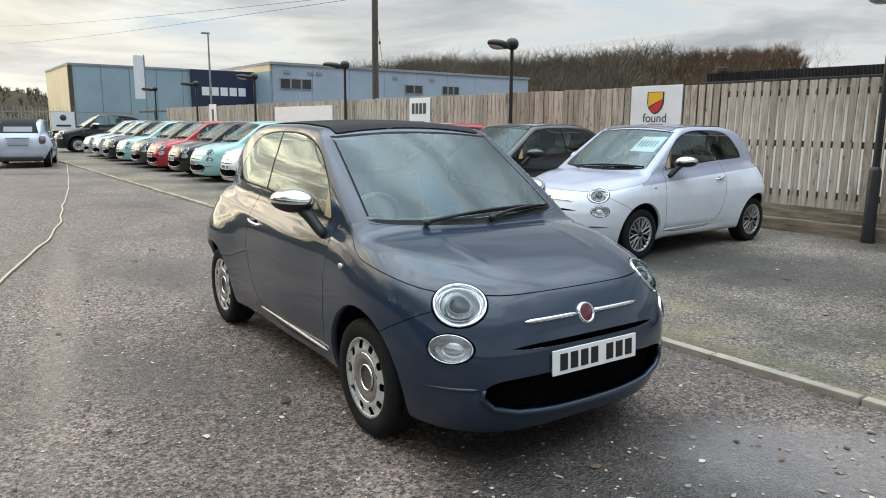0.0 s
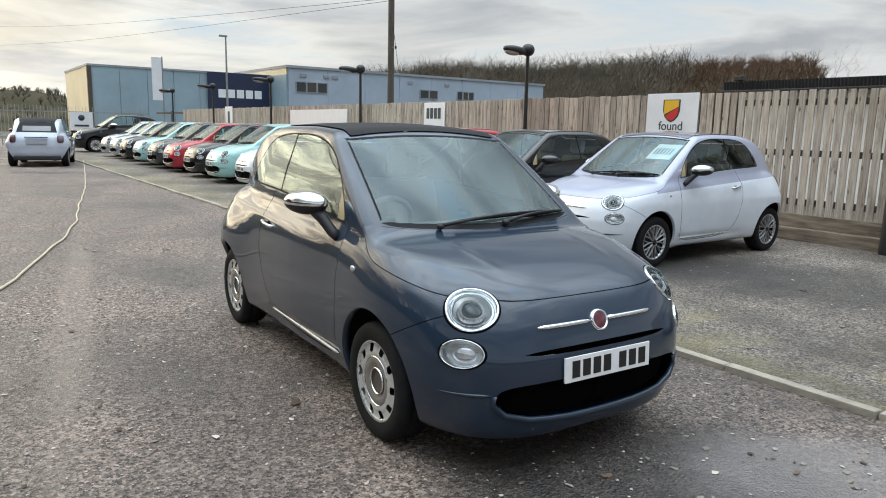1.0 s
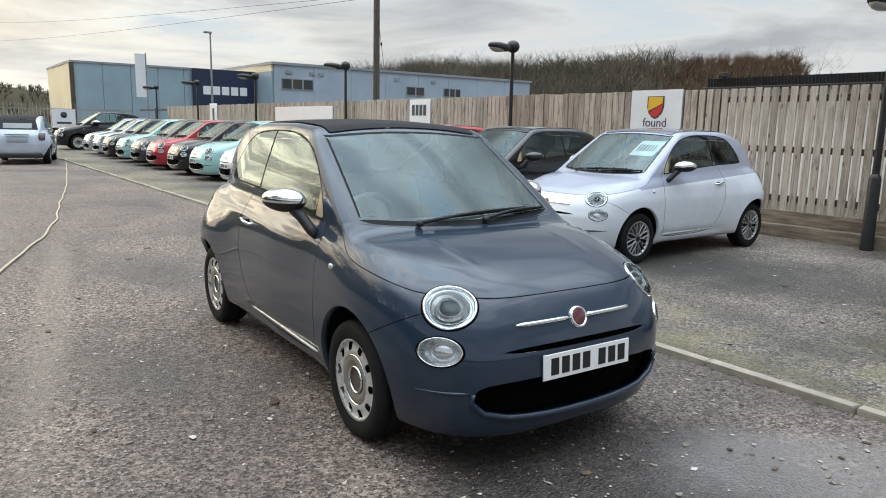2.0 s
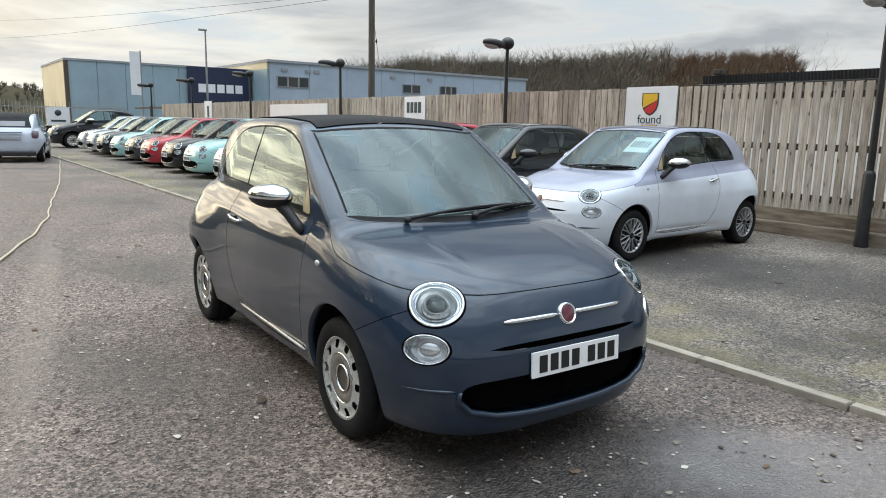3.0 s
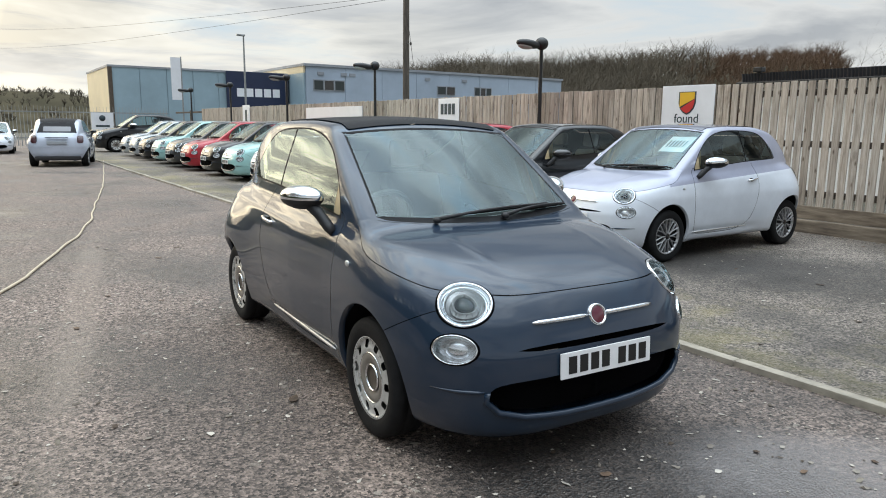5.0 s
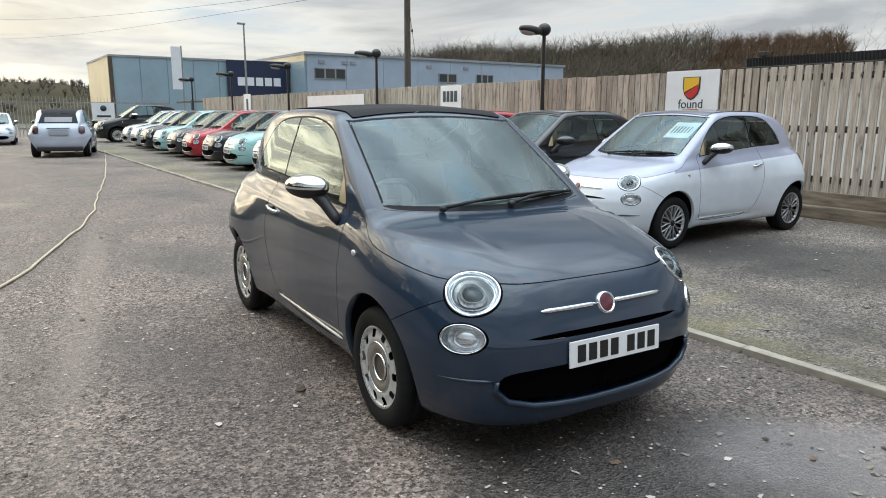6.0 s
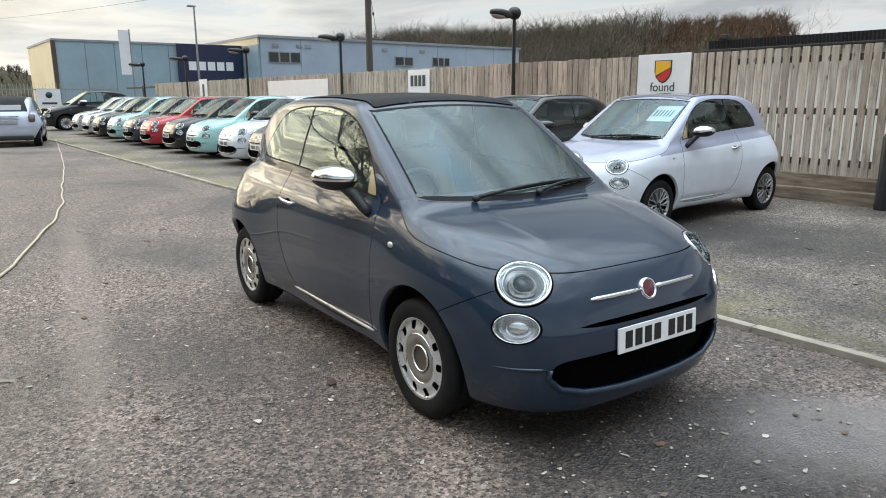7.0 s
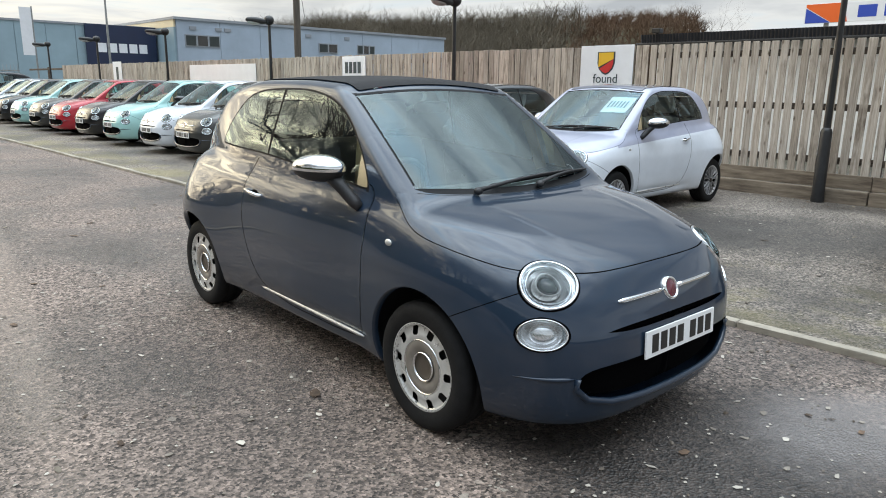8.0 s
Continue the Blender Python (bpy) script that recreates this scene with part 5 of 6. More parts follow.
def wheel_meshes(style):
    tyre = lathe([(0.190, -0.085), (0.215, -0.096), (0.255, -0.098), (0.275, -0.088), (0.285, -0.070), (0.2875, -0.04), (0.283, -0.036), (0.283, -0.028), (0.2875, -0.024), (0.2875, 0.024), (0.283, 0.028), (0.283, 0.036), (0.2875, 0.04), (0.285, 0.07), (0.270, 0.090), (0.25, 0.096), (0.19, 0.085)], 56, "y")
    tyre = (tyre[0], [tuple(reversed(q)) for q in tyre[1]])
    rings = lathe([(0.0, -0.068), (0.03, -0.069), (0.052, -0.068), (0.060, -0.075), (0.064, -0.068), (0.085, -0.080), (0.112, -0.084), (0.118, -0.079), (0.124, -0.084), (0.150, -0.082), (0.178, -0.074), (0.184, -0.082), (0.196, -0.088), (0.200, -0.080), (0.197, -0.06)], 96, "y")
    V, F = [tuple(p) for p in rings[0]], [tuple(reversed(q)) for q in rings[1]]
    out = {"tyre": mesh_of("tyre", *tyre, M["rubber"])}
    if style == "plain":
        n = 10

        def g(P):
            a = np.arctan2(P[:, 2], P[:, 0])
            a = (a + math.pi / n) % (2 * math.pi / n) - math.pi / n
            r = np.hypot(P[:, 0], P[:, 2])
            return np.maximum(np.abs(a) * r - 0.0185, np.abs(r - 0.161) - 0.020)

        def ring(P):
            return np.hypot(P[:, 0], P[:, 2]) - 0.118

        def cap(P):
            return np.hypot(P[:, 0], P[:, 2]) - 0.064

        for h in (g, ring, cap):
            F = cut(V, F, h)
        C = np.array([np.array([V[i] for i in q]).mean(0) for q in F])
        gs, rs, cs = g(C), ring(C), cap(C)
        out["rim"] = mesh_of("rim", *sub_mesh(V, [q for q, a, b in zip(F, gs, rs) if a > 0 and b > 0]), M["satin"])
        out["hub_disc"] = mesh_of("hub_disc", *sub_mesh(V, [q for q, b, c in zip(F, rs, cs) if b <= 0 and c > 0]), M["hub_grey"])
        out["hub_cap"] = mesh_of("hub_cap", *sub_mesh(V, [q for q, c in zip(F, cs) if c <= 0]), M["hub_dark"])
        for nm, rad in (("cap_ring", 0.062), ("disc_ring", 0.119)):
            v, f = lathe([(rad - 0.0035, -0.076), (rad - 0.0008, -0.0825 - 0.003 * (rad > 0.1)), (rad + 0.0012, -0.0825 - 0.003 * (rad > 0.1)), (rad + 0.0035, -0.076)], 64, "y")
            out[nm] = mesh_of(nm, v, [tuple(reversed(q)) for q in f], M["chrome"])
    else:
        bm = bmesh.new()
        # ten stems that fork into two, as a net of slim bright spokes
        for i in range(10):
            for x0, x1, z0, z1, wd in ((0.035, 0.098, 0.0, 0.0, 0.0065), (0.092, 0.190, 0.003, 0.034, 0.0050), (0.092, 0.190, -0.003, -0.034, 0.0050)):
                own = box_bm(x0, x1, -0.088, -0.066, -wd, wd, 0.002, 1)
                for vert in own.verts:
                    vert.co.z += z0 + (z1 - z0) * (vert.co.x - x0) / (x1 - x0)
                bmesh.ops.rotate(own, verts=own.verts[:], cent=(0, 0, 0), matrix=Matrix.Rotation(-2 * math.pi * i / 10, 3, "Y"))
                join(bm, own)
        me = bpy.data.meshes.new("spokes")
        bm.to_mesh(me)
        bm.free()
        me.materials.append(M["alloy_mid"])
        out["spokes"] = me
        v, f = lathe([(0.176, -0.07), (0.186, -0.086), (0.196, -0.09), (0.200, -0.08), (0.197, -0.05)], 64, "y")
        out["rim"] = mesh_of("rim", v, [tuple(reversed(q)) for q in f], M["alloy_mid"])
        v, f = lathe([(0.0, -0.088), (0.03, -0.088), (0.036, -0.08), (0.036, -0.06)], 24, "y")
        out["hub_cap"] = mesh_of("hub_cap", v, [tuple(reversed(q)) for q in f], M["gloss_black"])
    v, f = lathe([(0.0, -0.035), (0.12, -0.04), (0.197, -0.03), (0.197, 0.08), (0.0, 0.08)], 48, "y")
    out["well"] = mesh_of("wheel_well", v, [tuple(reversed(q)) for q in f], M["black_plastic"])
    return out


WHEELS = {"plain": wheel_meshes("plain"), "alloy": wheel_meshes("alloy")}


def put_wheel(car, style, x, side, steer=0.0):
    w = new("wheel", WHEELS[style]["tyre"])
    w.parent = car
    w.matrix_basis = pose(x, side * 0.676, 0.2865, 0, 37 * x, (0 if side < 0 else 180) + steer)
    for k, me in WHEELS[style].items():
        if k != "tyre":
            ob = new(k if k != "well" else "wheel_well", me)
            ob.parent = w


def shape_cache(name, make, store={}):
    if name not in store:
        store[name] = make()
    return store[name]


def rod(name, pts, r, material, parent, n=8, label=""):
    me = shape_cache(("rod", name, str(pts)), lambda: mesh_of(name, *tube(pts, r, n), material))
    return child(name, me, parent, label=label)


def blob(name, center, radii, material, parent, label="", m=None, nu=24, nv=14):
    me = shape_cache(("blob", name, str(center), str(m)), lambda: mesh_of(name, *ball(center, radii, nu, nv, m), material))
    return child(name, me, parent, label=label)


def slab(name, b, material, parent, bevel=0.01, label="", m=None):
    def make():
        bm = box_bm(*b, bevel)
        me = bpy.data.meshes.new(name)
        bm.to_mesh(me)
        bm.free()
        me.materials.append(material)
        return me

    return child(name, shape_cache(("slab", name, str(b), material.name), make), parent, label=label, m=m)


@functools.lru_cache(None)
def lamp_bend(kind):
    """How the skin falls away round a lamp's middle: a quadratic in the lamp's own plane."""
    C, N, U, W, ru, rv = (HEAD_C, HEAD_N, HEAD_U, HEAD_V, 0.118, 0.106) if kind == "head_lamp" else (FOG_C, FOG_N, FOG_U, FOG_V, 0.100, 0.062)
    rows_, vals = [], []
    for r in (0.5, 0.98):
        for k in range(16):
            x, y = r * math.cos(k * math.pi / 8), r * math.sin(k * math.pi / 8)
            p, d = C + U * x * ru + W * y * rv, 0.0
            for _ in range(8):
                d += float(shell_f(p - N * d))
            rows_.append((x * x, y * y, x * y, x, y))
            vals.append(d)
    return np.linalg.lstsq(np.array(rows_), np.array(vals), rcond=None)[0]


def lamp_unit(car, flip, kind):
    """Head lamp or fog lamp: dark bowl, reflector, chrome ring, projector and clear lens."""
    C, N, U, W = (HEAD_C, HEAD_N, HEAD_U, HEAD_V) if kind == "head_lamp" else (FOG_C, FOG_N, FOG_U, FOG_V)
    ru, rv = (0.118, 0.106) if kind == "head_lamp" else (0.100, 0.062)
    m = frame_m(C, N, U, W)
    if flip:
        s = Matrix.Diagonal((1, -1, 1, 1))
        m = s @ m
    sc = Matrix.Diagonal((ru, rv, 1, 1))

    bend = lamp_bend(kind)

    def curved(prof, n=48):
        """A turned profile laid on the skin: flush at the rim, evenly domed in the middle."""
        v, f = lathe(prof, n)
        A = np.array(v)
        x, y, r = A[:, 0], A[:, 1], np.hypot(A[:, 0], A[:, 1])
        soft = bend[0] * x * x + bend[1] * y * y + bend[2] * x * y + bend[3] * x + bend[4] * y
        p = C + np.outer(x * ru, U) + np.outer(y * rv, W)
        lo, hi = np.full(len(v), -0.04), np.full(len(v), 0.16)
        for _ in range(22):
            md = 0.5 * (lo + hi)
            inside = shell_f(p - md[:, None] * N) < 0
            lo, hi = np.where(inside, lo, md), np.where(inside, md, hi)
        bow = soft + (hi - soft) * np.clip((r - 0.45) / 0.4, 0, 1)
        return [(q[0], q[1], q[2] - d) for q, d in zip(v, bow)], f

    key = kind
    ring = shape_cache((key, "ring"), lambda: mesh_of("bezel", *curved([(0.99, -0.03), (0.995, 0.002), (0.965, 0.007), (0.90, 0.006), (0.86, -0.002), (0.85, -0.02)]), M["chrome"]))
    bowl = shape_cache((key, "bowl"), lambda: mesh_of("bowl", *curved([(0.99, -0.01), (0.86, -0.015), (0.70, -0.045), (0.45, -0.06), (0.0, -0.062)]), M["reflector"]))
    lens = shape_cache((key, "lens"), lambda: mesh_of("lens", *curved([(0.93, 0.003), (0.8, 0.007), (0.6, 0.010), (0.3, 0.012), (0.0, 0.012)]), M["glass_lens"]))
    lamp = child(kind, ring, car, label="round lamp with chrome bezel" if kind == "head_lamp" else "oval clear lower lamp", m=m @ sc)
    child("bowl", bowl, lamp)
    child("lens", lens, lamp)
    if kind == "head_lamp":
        proj = shape_cache((key, "proj"), lambda: mesh_of("projector", *curved([(0.50, -0.05), (0.48, -0.018), (0.43, -0.012), (0.38, -0.02), (0.36, -0.03)]), M["satin"]))
        core = shape_cache((key, "core"), lambda: mesh_of("projector_lens", *curved([(0.37, -0.028), (0.28, -0.014), (0.15, -0.006), (0.0, -0.004)]), M["gloss_black"]))
        arc = shape_cache((key, "arc"), lambda: mesh_of("light_guide", *curved([(0.80, -0.02), (0.77, -0.008), (0.70, -0.010), (0.67, -0.03)]), M["chrome"]))
        child("projector", proj, lamp)
        child("projector_lens", core, lamp)
        child("light_guide", arc, lamp)
    else:
        bulb = shape_cache((key, "bulb"), lambda: mesh_of("bulb_shield", *ball((0.05, 0, -0.055), (0.55, 0.70, 0.022), 24, 12), M["reflector"]))
        child("bulb_shield", bulb, lamp)
    return lamp


@functools.lru_cache(None)
def mirror_pod(sd):
    """Upper cap and lower housing of a door mirror."""
    turn = Matrix.Rotation(sd * -radians(27), 3, "Z")
    V, F = ball((0, 0, 0), (0.130, 0.082, 0.062), 28, 18)
    V = [tuple(turn @ Vector((x * (1 + 0.12 * (x < 0)), y, z if z > 0 else z * 1.05)) + Vector((-0.655, sd * 0.838, 1.083))) for x, y, z in V]
    up = [q for q in F if sum(V[i][2] for i in q) / 4 > 1.077]
    low = [q for q in F if sum(V[i][2] for i in q) / 4 <= 1.077]
    return mesh_of("door_mirror", *sub_mesh(V, up), M["chrome"]), mesh_of("mirror_foot", *sub_mesh(V, low), M["black_plastic"])


def hatchback(name, label, category, m, paint_m, bonnet_m=None, roof_m=None, wheels="plain", mirror_m=None, group="", card=False, full=True, waist=None, rear_m=None):
    car = thing(name, label, category, m, group=group)
    bonnet_m = bonnet_m or paint_m
    child("body", skin("body", "body", M["paint_grey"]), car, paint_m)
    child("upper_body", skin("upper_body", "upper_body", M["paint_grey"]), car, waist or paint_m)
    child("front_bumper", skin("front_bumper", "bumper", M["paint_grey"]), car, paint_m)
    child("bonnet", skin("bonnet", "bonnet", M["paint_grey"]), car, bonnet_m)
    child("bonnet_gap", skin("bonnet_gap", "gap_bonnet", M["gap"], push=0.002), car)
    child("cowl", skin("cowl", "cowl", M["window_rubber"]), car)
    child("roof", skin("roof", "roof", M["fabric_roof"], push=-0.006), car, roof_m or paint_m, "black folding canvas roof" if roof_m else "")
    child("windscreen", skin("windscreen", "windscreen", M["glass_car"]), car)
    child("rear_window", skin("rear_window", "rear_window", M["glass_car"]), car, M["window_smoke"] if rear_m else None)
    child("hood_back", skin("hood_back", "hood_back", M["fabric_roof"]), car, roof_m or paint_m)
    child("window_seal", skin("window_seal", "seal", M["window_rubber"]), car)
    child("upper_grille", skin("upper_grille", "slot", M["gap"], push=0.03), car)
    gr = child("lower_grille", skin("lower_grille", "grille", M["gap"], push=0.05), car)
    for sd in (-1, 1):
        d = child("door", skin("door", "door", M["paint_grey"], sd), car, paint_m)
        child("door_top", skin("door_top", "upper_door", M["paint_grey"], sd), d, waist or paint_m)
        child("door_gap", skin("door_gap", "gap_door", M["gap"], sd, push=0.002), car)
        child("bumper_gap", skin("bumper_gap", "gap_bumper", M["gap"], sd, push=0.001), car)
        child("lamp_gasket", skin("lamp_gasket", "gap_lamp", M["gap"], sd, push=0.001), car)
        # gold mirrored in the sail panel is put in as beige colour
        child("sail_panel", skin("sail_panel", "sail", M["trim_glint_beige"], sd), d)
        child("door_window", skin("door_window", "door_window", M["glass_car"], sd), d)
        child("quarter_window", skin("quarter_window", "quarter_window", M["glass_car"], sd), car)
        rod("door_handle", [(-1.57, sd * 0.762, 0.868), (-1.555, sd * 0.790, 0.869), (-1.48, sd * 0.797, 0.862), (-1.41, sd * 0.793, 0.854), (-1.392, sd * 0.765, 0.851)], 0.011, M["chrome"], d, label="chrome pull handle")
        blob("handle_cup", (-1.475, sd * 0.762, 0.850), (0.062, 0.018, 0.030), M["gap"], d, "dark recess behind the handle", nu=16, nv=10)
        for cx in (0.0, -2.30):
            for nm, idx, mt in (("arch_lip", 0, "paint_grey"), ("arch_liner", 1, "black_plastic")):
                me = shape_cache((nm, cx, sd), lambda: mesh_of(nm, *(arch_flange(cx)[idx] if sd < 0 else mirrored(*arch_flange(cx)[idx])), M[mt]))
                child(nm, me, car, paint_m if idx == 0 else None)
            put_wheel(car, wheels, cx, sd, 0)
        lamp_unit(car, sd > 0, "head_lamp")
        lamp_unit(car, sd > 0, "fog_lamp")
        # door mirror
        pod = mirror_pod(sd)
        mir = child("door_mirror", pod[0], car, mirror_m, "black capped door mirror" if mirror_m else "chrome capped door mirror")
        child("mirror_foot", pod[1], mir, label="black lower housing")
        rod("mirror_stalk", [(-0.60, sd * 0.815, 1.05), (-0.56, sd * 0.785, 1.0), (-0.50, sd * 0.755, 0.935), (-0.47, sd * 0.745, 0.91)], [0.036, 0.030, 0.030, 0.022], M["black_plastic"], mir, 10)
        blob("side_repeater", (-0.20, sd * 0.786, 0.802), (0.022, 0.008, 0.015), M["satin"], car, "clear oval side repeater")
        rod("sill_strip", [(-1.47 + 0.052 * i, sd * 0.758, 0.313 - 0.0006 * i) for i in range(21)], [0.003] + [0.009] * 19 + [0.004], M["satin"], car, 6, "bright sill strip")
        child("tail_lamp", skin("tail_lamp", "tail_lamp", M["tail_red"], sd, push=-0.012), car, rear_m)
    # front furniture
    rod("grille_lip", [(nose_at(y, z), y, z) for y, z in lip_curve()], 0.015, paint_m, car, 8)
    for a, b in ((-0.345, -0.055), (0.055, 0.345)):
        rod("chrome_bar", [(nose_at(a + (b - a) * i / 10, 0.665) + 0.004, a + (b - a) * i / 10, 0.665) for i in range(11)], [0.004] + [0.010] * 9 + [0.004] if abs(a) > abs(b) else [0.010] * 10 + [0.004], M["chrome"], car, 8, "slim chrome moustache bar")
    bx = nose_at(0, 0.660)
    tilt = pose(bx - 0.002, 0, 0.660, 0, -22, 0)
    bd = child("badge", shape_cache("badge", lambda: mesh_of("badge", *lathe([(0.0, 0.012), (0.030, 0.011), (0.038, 0.008)], 32), M["badge_red"])), car, label="round dark red badge", m=tilt @ pose(0, 0, 0, 0, 90, 0))
    child("badge_ring", shape_cache("badge_ring", lambda: mesh_of("badge_ring", *lathe([(0.037, 0.006), (0.040, 0.014), (0.046, 0.013), (0.050, 0.0), (0.048, -0.02)], 32), M["chrome"])), bd)
    pl = slab("number_plate", (-0.004, 0.004, -0.26, 0.26, -0.0555, 0.0555), M["plate_white"], car, 0.002, "white number plate with plain dark bars", pose(0.750, 0.012, 0.482, 0, -3, 0))
    for i in range(7):
        y0 = -0.225 + 0.062 * i + (0.034 if i > 3 else 0)
        slab("plate_bar", (0.004, 0.006, y0 + 0.006, y0 + 0.050, -0.037, 0.037), M["plate_black"], pl, 0.0)
    for sd in (-1, 1):
        rod("bumper_crease", [(nose_at(sd * (0.565 + 0.026 * i), 0.402) + 0.001, sd * (0.565 + 0.026 * i), 0.402) for i in range(7)], [0.002, 0.008, 0.009, 0.008, 0.006, 0.004, 0.002], paint_m, car, 6)
    for k in range(5):
        zz = 0.300 + 0.028 * k
        rod("grille_bar", [(nose_at(y, zz) - 0.055, y, zz) for y in [-0.45 + 0.09 * i for i in range(11)]], 0.004, M["gap"], gr, 5)
    # wipers on the screen
    wipers(car)
    interior(car)
    if card:
        price_card(car)
    if rear_m:
        slab("rear_diffuser", (-2.835, -2.60, -0.60, 0.60, 0.20, 0.34), M["black_plastic"], car, 0.04, "dark lower bumper insert")
        slab("rear_plate", (-2.835, -2.80, -0.26, 0.26, 0.70, 0.80), M["paint_silver"], car, 0.008, "plain pale rear plate")
        slab("boot_recess", (-2.83, -2.77, -0.30, 0.30, 0.895, 0.92), M["black_plastic"], car, 0.008, "dark boot handle recess")
    return car


@functools.lru_cache(None)
def nose_at(y, z, far=0.95):
    """x of the skin's front at (y, z)."""
    lo, hi = 0.0, far
    for _ in range(30):
        md = 0.5 * (lo + hi)
        if float(shell_f(np.array([md, y, z]))) < 0:
            lo = md
        else:
            hi = md
    return lo


def lip_curve():
    half = [(-0.557, 0.40), (-0.557, 0.36), (-0.508, 0.310), (-0.40, 0.282), (-0.30, 0.273), (-0.20, 0.266), (-0.1, 0.263)]
    return half + [(0.0, 0.262)] + [(-y, z) for y, z in half[::-1]]


@functools.lru_cache(None)
def screen_pt(y, z, lift=0.012):
    """A point just outside the windscreen at (y, z)."""
    lo, hi = -1.2, 0.3
    for _ in range(30):
        md = 0.5 * (lo + hi)
        if float(shell_f(np.array([md, y, z]))) < 0:
            lo = md
        else:
            hi = md
    return (lo + lift, y, z + lift * 0.7)


def wipers(car):
    for y0, z0, y1, z1, nm in ((-0.33, 0.980, 0.42, 1.018, "a"), (0.08, 0.982, 0.55, 1.012, "b")):
        w = rod("wiper", [screen_pt(y0 + (y1 - y0) * k / 8, z0 + (z1 - z0) * k / 8 + 0.012 * math.sin(math.pi * k / 8), 0.028) for k in range(9)], [0.012, 0.010, 0.009, 0.008, 0.007, 0.007, 0.006, 0.006, 0.005], M["black_plastic"], car, 6, "black wiper arm")
        rod("wiper_blade", [screen_pt(y0 + 0.12 + (y1 + 0.03 - y0 - 0.12) * k / 8, z0 + 0.022 + (z1 + 0.006 - z0 - 0.022) * k / 8, 0.010) for k in range(9)], 0.007, M["rubber"], w, 5)
        blob("wiper_pivot", tuple(np.array(screen_pt(y0, z0, 0.02))), (0.022, 0.022, 0.018), M["black_plastic"], w, nu=12, nv=8)


def interior(car):
    tub = slab("cabin_floor", (-2.2, -0.15, -0.68, 0.68, 0.24, 0.30), M["dash"], car, 0.02)
    da = slab("dashboard", (-0.62, -0.25, -0.62, 0.62, 0.68, 0.955), M["dash"], car, 0.06)
    for sd in (-1, 1):
        y = 0.34 * sd
        st = slab("front_seat", (-1.52, -1.0, y - 0.24, y + 0.24, 0.42, 0.58), M["seat"], car, 0.05)
        slab("backrest", (-0.07, 0.07, -0.23, 0.23, 0.0, 0.62), M["seat"], st, 0.06, m=pose(-1.50, y, 0.52, 0, -16, 0))
        slab("head_rest", (-0.05, 0.05, -0.13, 0.13, 0.0, 0.20), M["seat"], st, 0.045, m=pose(-1.68, y, 1.16, 0, -10, 0))
        slab("pillar_trim", (-0.035, 0.035, -0.012, 0.012, 0.0, 0.30), M["trim_glint_beige"], car, 0.008, m=pose(-0.60, sd * 0.655, 0.99, sd * 14, -14, 0))
    rs = slab("rear_seat", (-2.15, -1.80, -0.55, 0.55, 0.42, 0.60), M["seat"], car, 0.05)
    slab("backrest", (-0.07, 0.07, -0.55, 0.55, 0.0, 0.55), M["seat"], rs, 0.05, m=pose(-2.12, 0, 0.55, 0, -18, 0))
    sw = child("steering_wheel", shape_cache("steer", lambda: mesh_of("steering_wheel", *torus(0.175, 0.017), M["dash"])), car, m=pose(-0.72, -0.34, 0.93, 0, -65, 0))
    slab("wheel_boss", (-0.06, 0.06, -0.06, 0.06, -0.04, 0.0), M["dash"], sw, 0.02)
    slab("rear_view_mirror", (-0.02, 0.02, -0.11, 0.11, -0.03, 0.03), M["black_plastic"], car, 0.012, m=pose(-0.86, 0.0, 1.345, 0, 10, 0))


def torus(R, r, n=36, k=10):
    v, f = [], []
    for i in range(n):
        a = 2 * math.pi * i / n
        for j in range(k):
            b = 2 * math.pi * j / k
            v.append(((R + r * math.cos(b)) * math.cos(a), (R + r * math.cos(b)) * math.sin(a), r * math.sin(b)))
    for i in range(n):
        for j in range(k):
            f.append((i * k + j, ((i + 1) % n) * k + j, ((i + 1) % n) * k + (j + 1) % k, i * k + (j + 1) % k))
    return v, f


def price_card(car):
    a = np.array(screen_pt(0.18, 1.20, -0.02))
    b = np.array(screen_pt(0.50, 1.20, -0.02))
    c = np.array(screen_pt(0.18, 1.37, -0.02))
    d = np.array(screen_pt(0.50, 1.37, -0.02))
    cd = solid("price_card", [a, b, d, c], [(0, 1, 2, 3)], M["card"], car, smooth=False, label="pale price card with plain dark bars")
    for i in range(6):
        u0, u1 = 0.12 + 0.13 * i, 0.18 + 0.13 * i
        q = lambda u, w: a + (b - a) * u + (c - a) * w + np.array((0.004, 0, 0.003))
        solid("card_bar", [q(u0, 0.3), q(u1, 0.3), q(u1, 0.72), q(u0, 0.72)], [(0, 1, 2, 3)], M["ink"], cd, smooth=False)


CAR_M = pose(-1.821, 2.016, 0, 0, 0, -2.9)
hatchback("grey_hatchback", "slate-grey small hatchback with black canvas roof parked on the lane", "car", CAR_M, M["paint_grey"], roof_m=M["fabric_roof"])


def bay_pose(s, front=5.47, turn=0.0):
    """A car that stands across the strip with its nose to the kerb."""
    return pose(-s, front + 0.745, 0, 0, 0, -90 + turn)


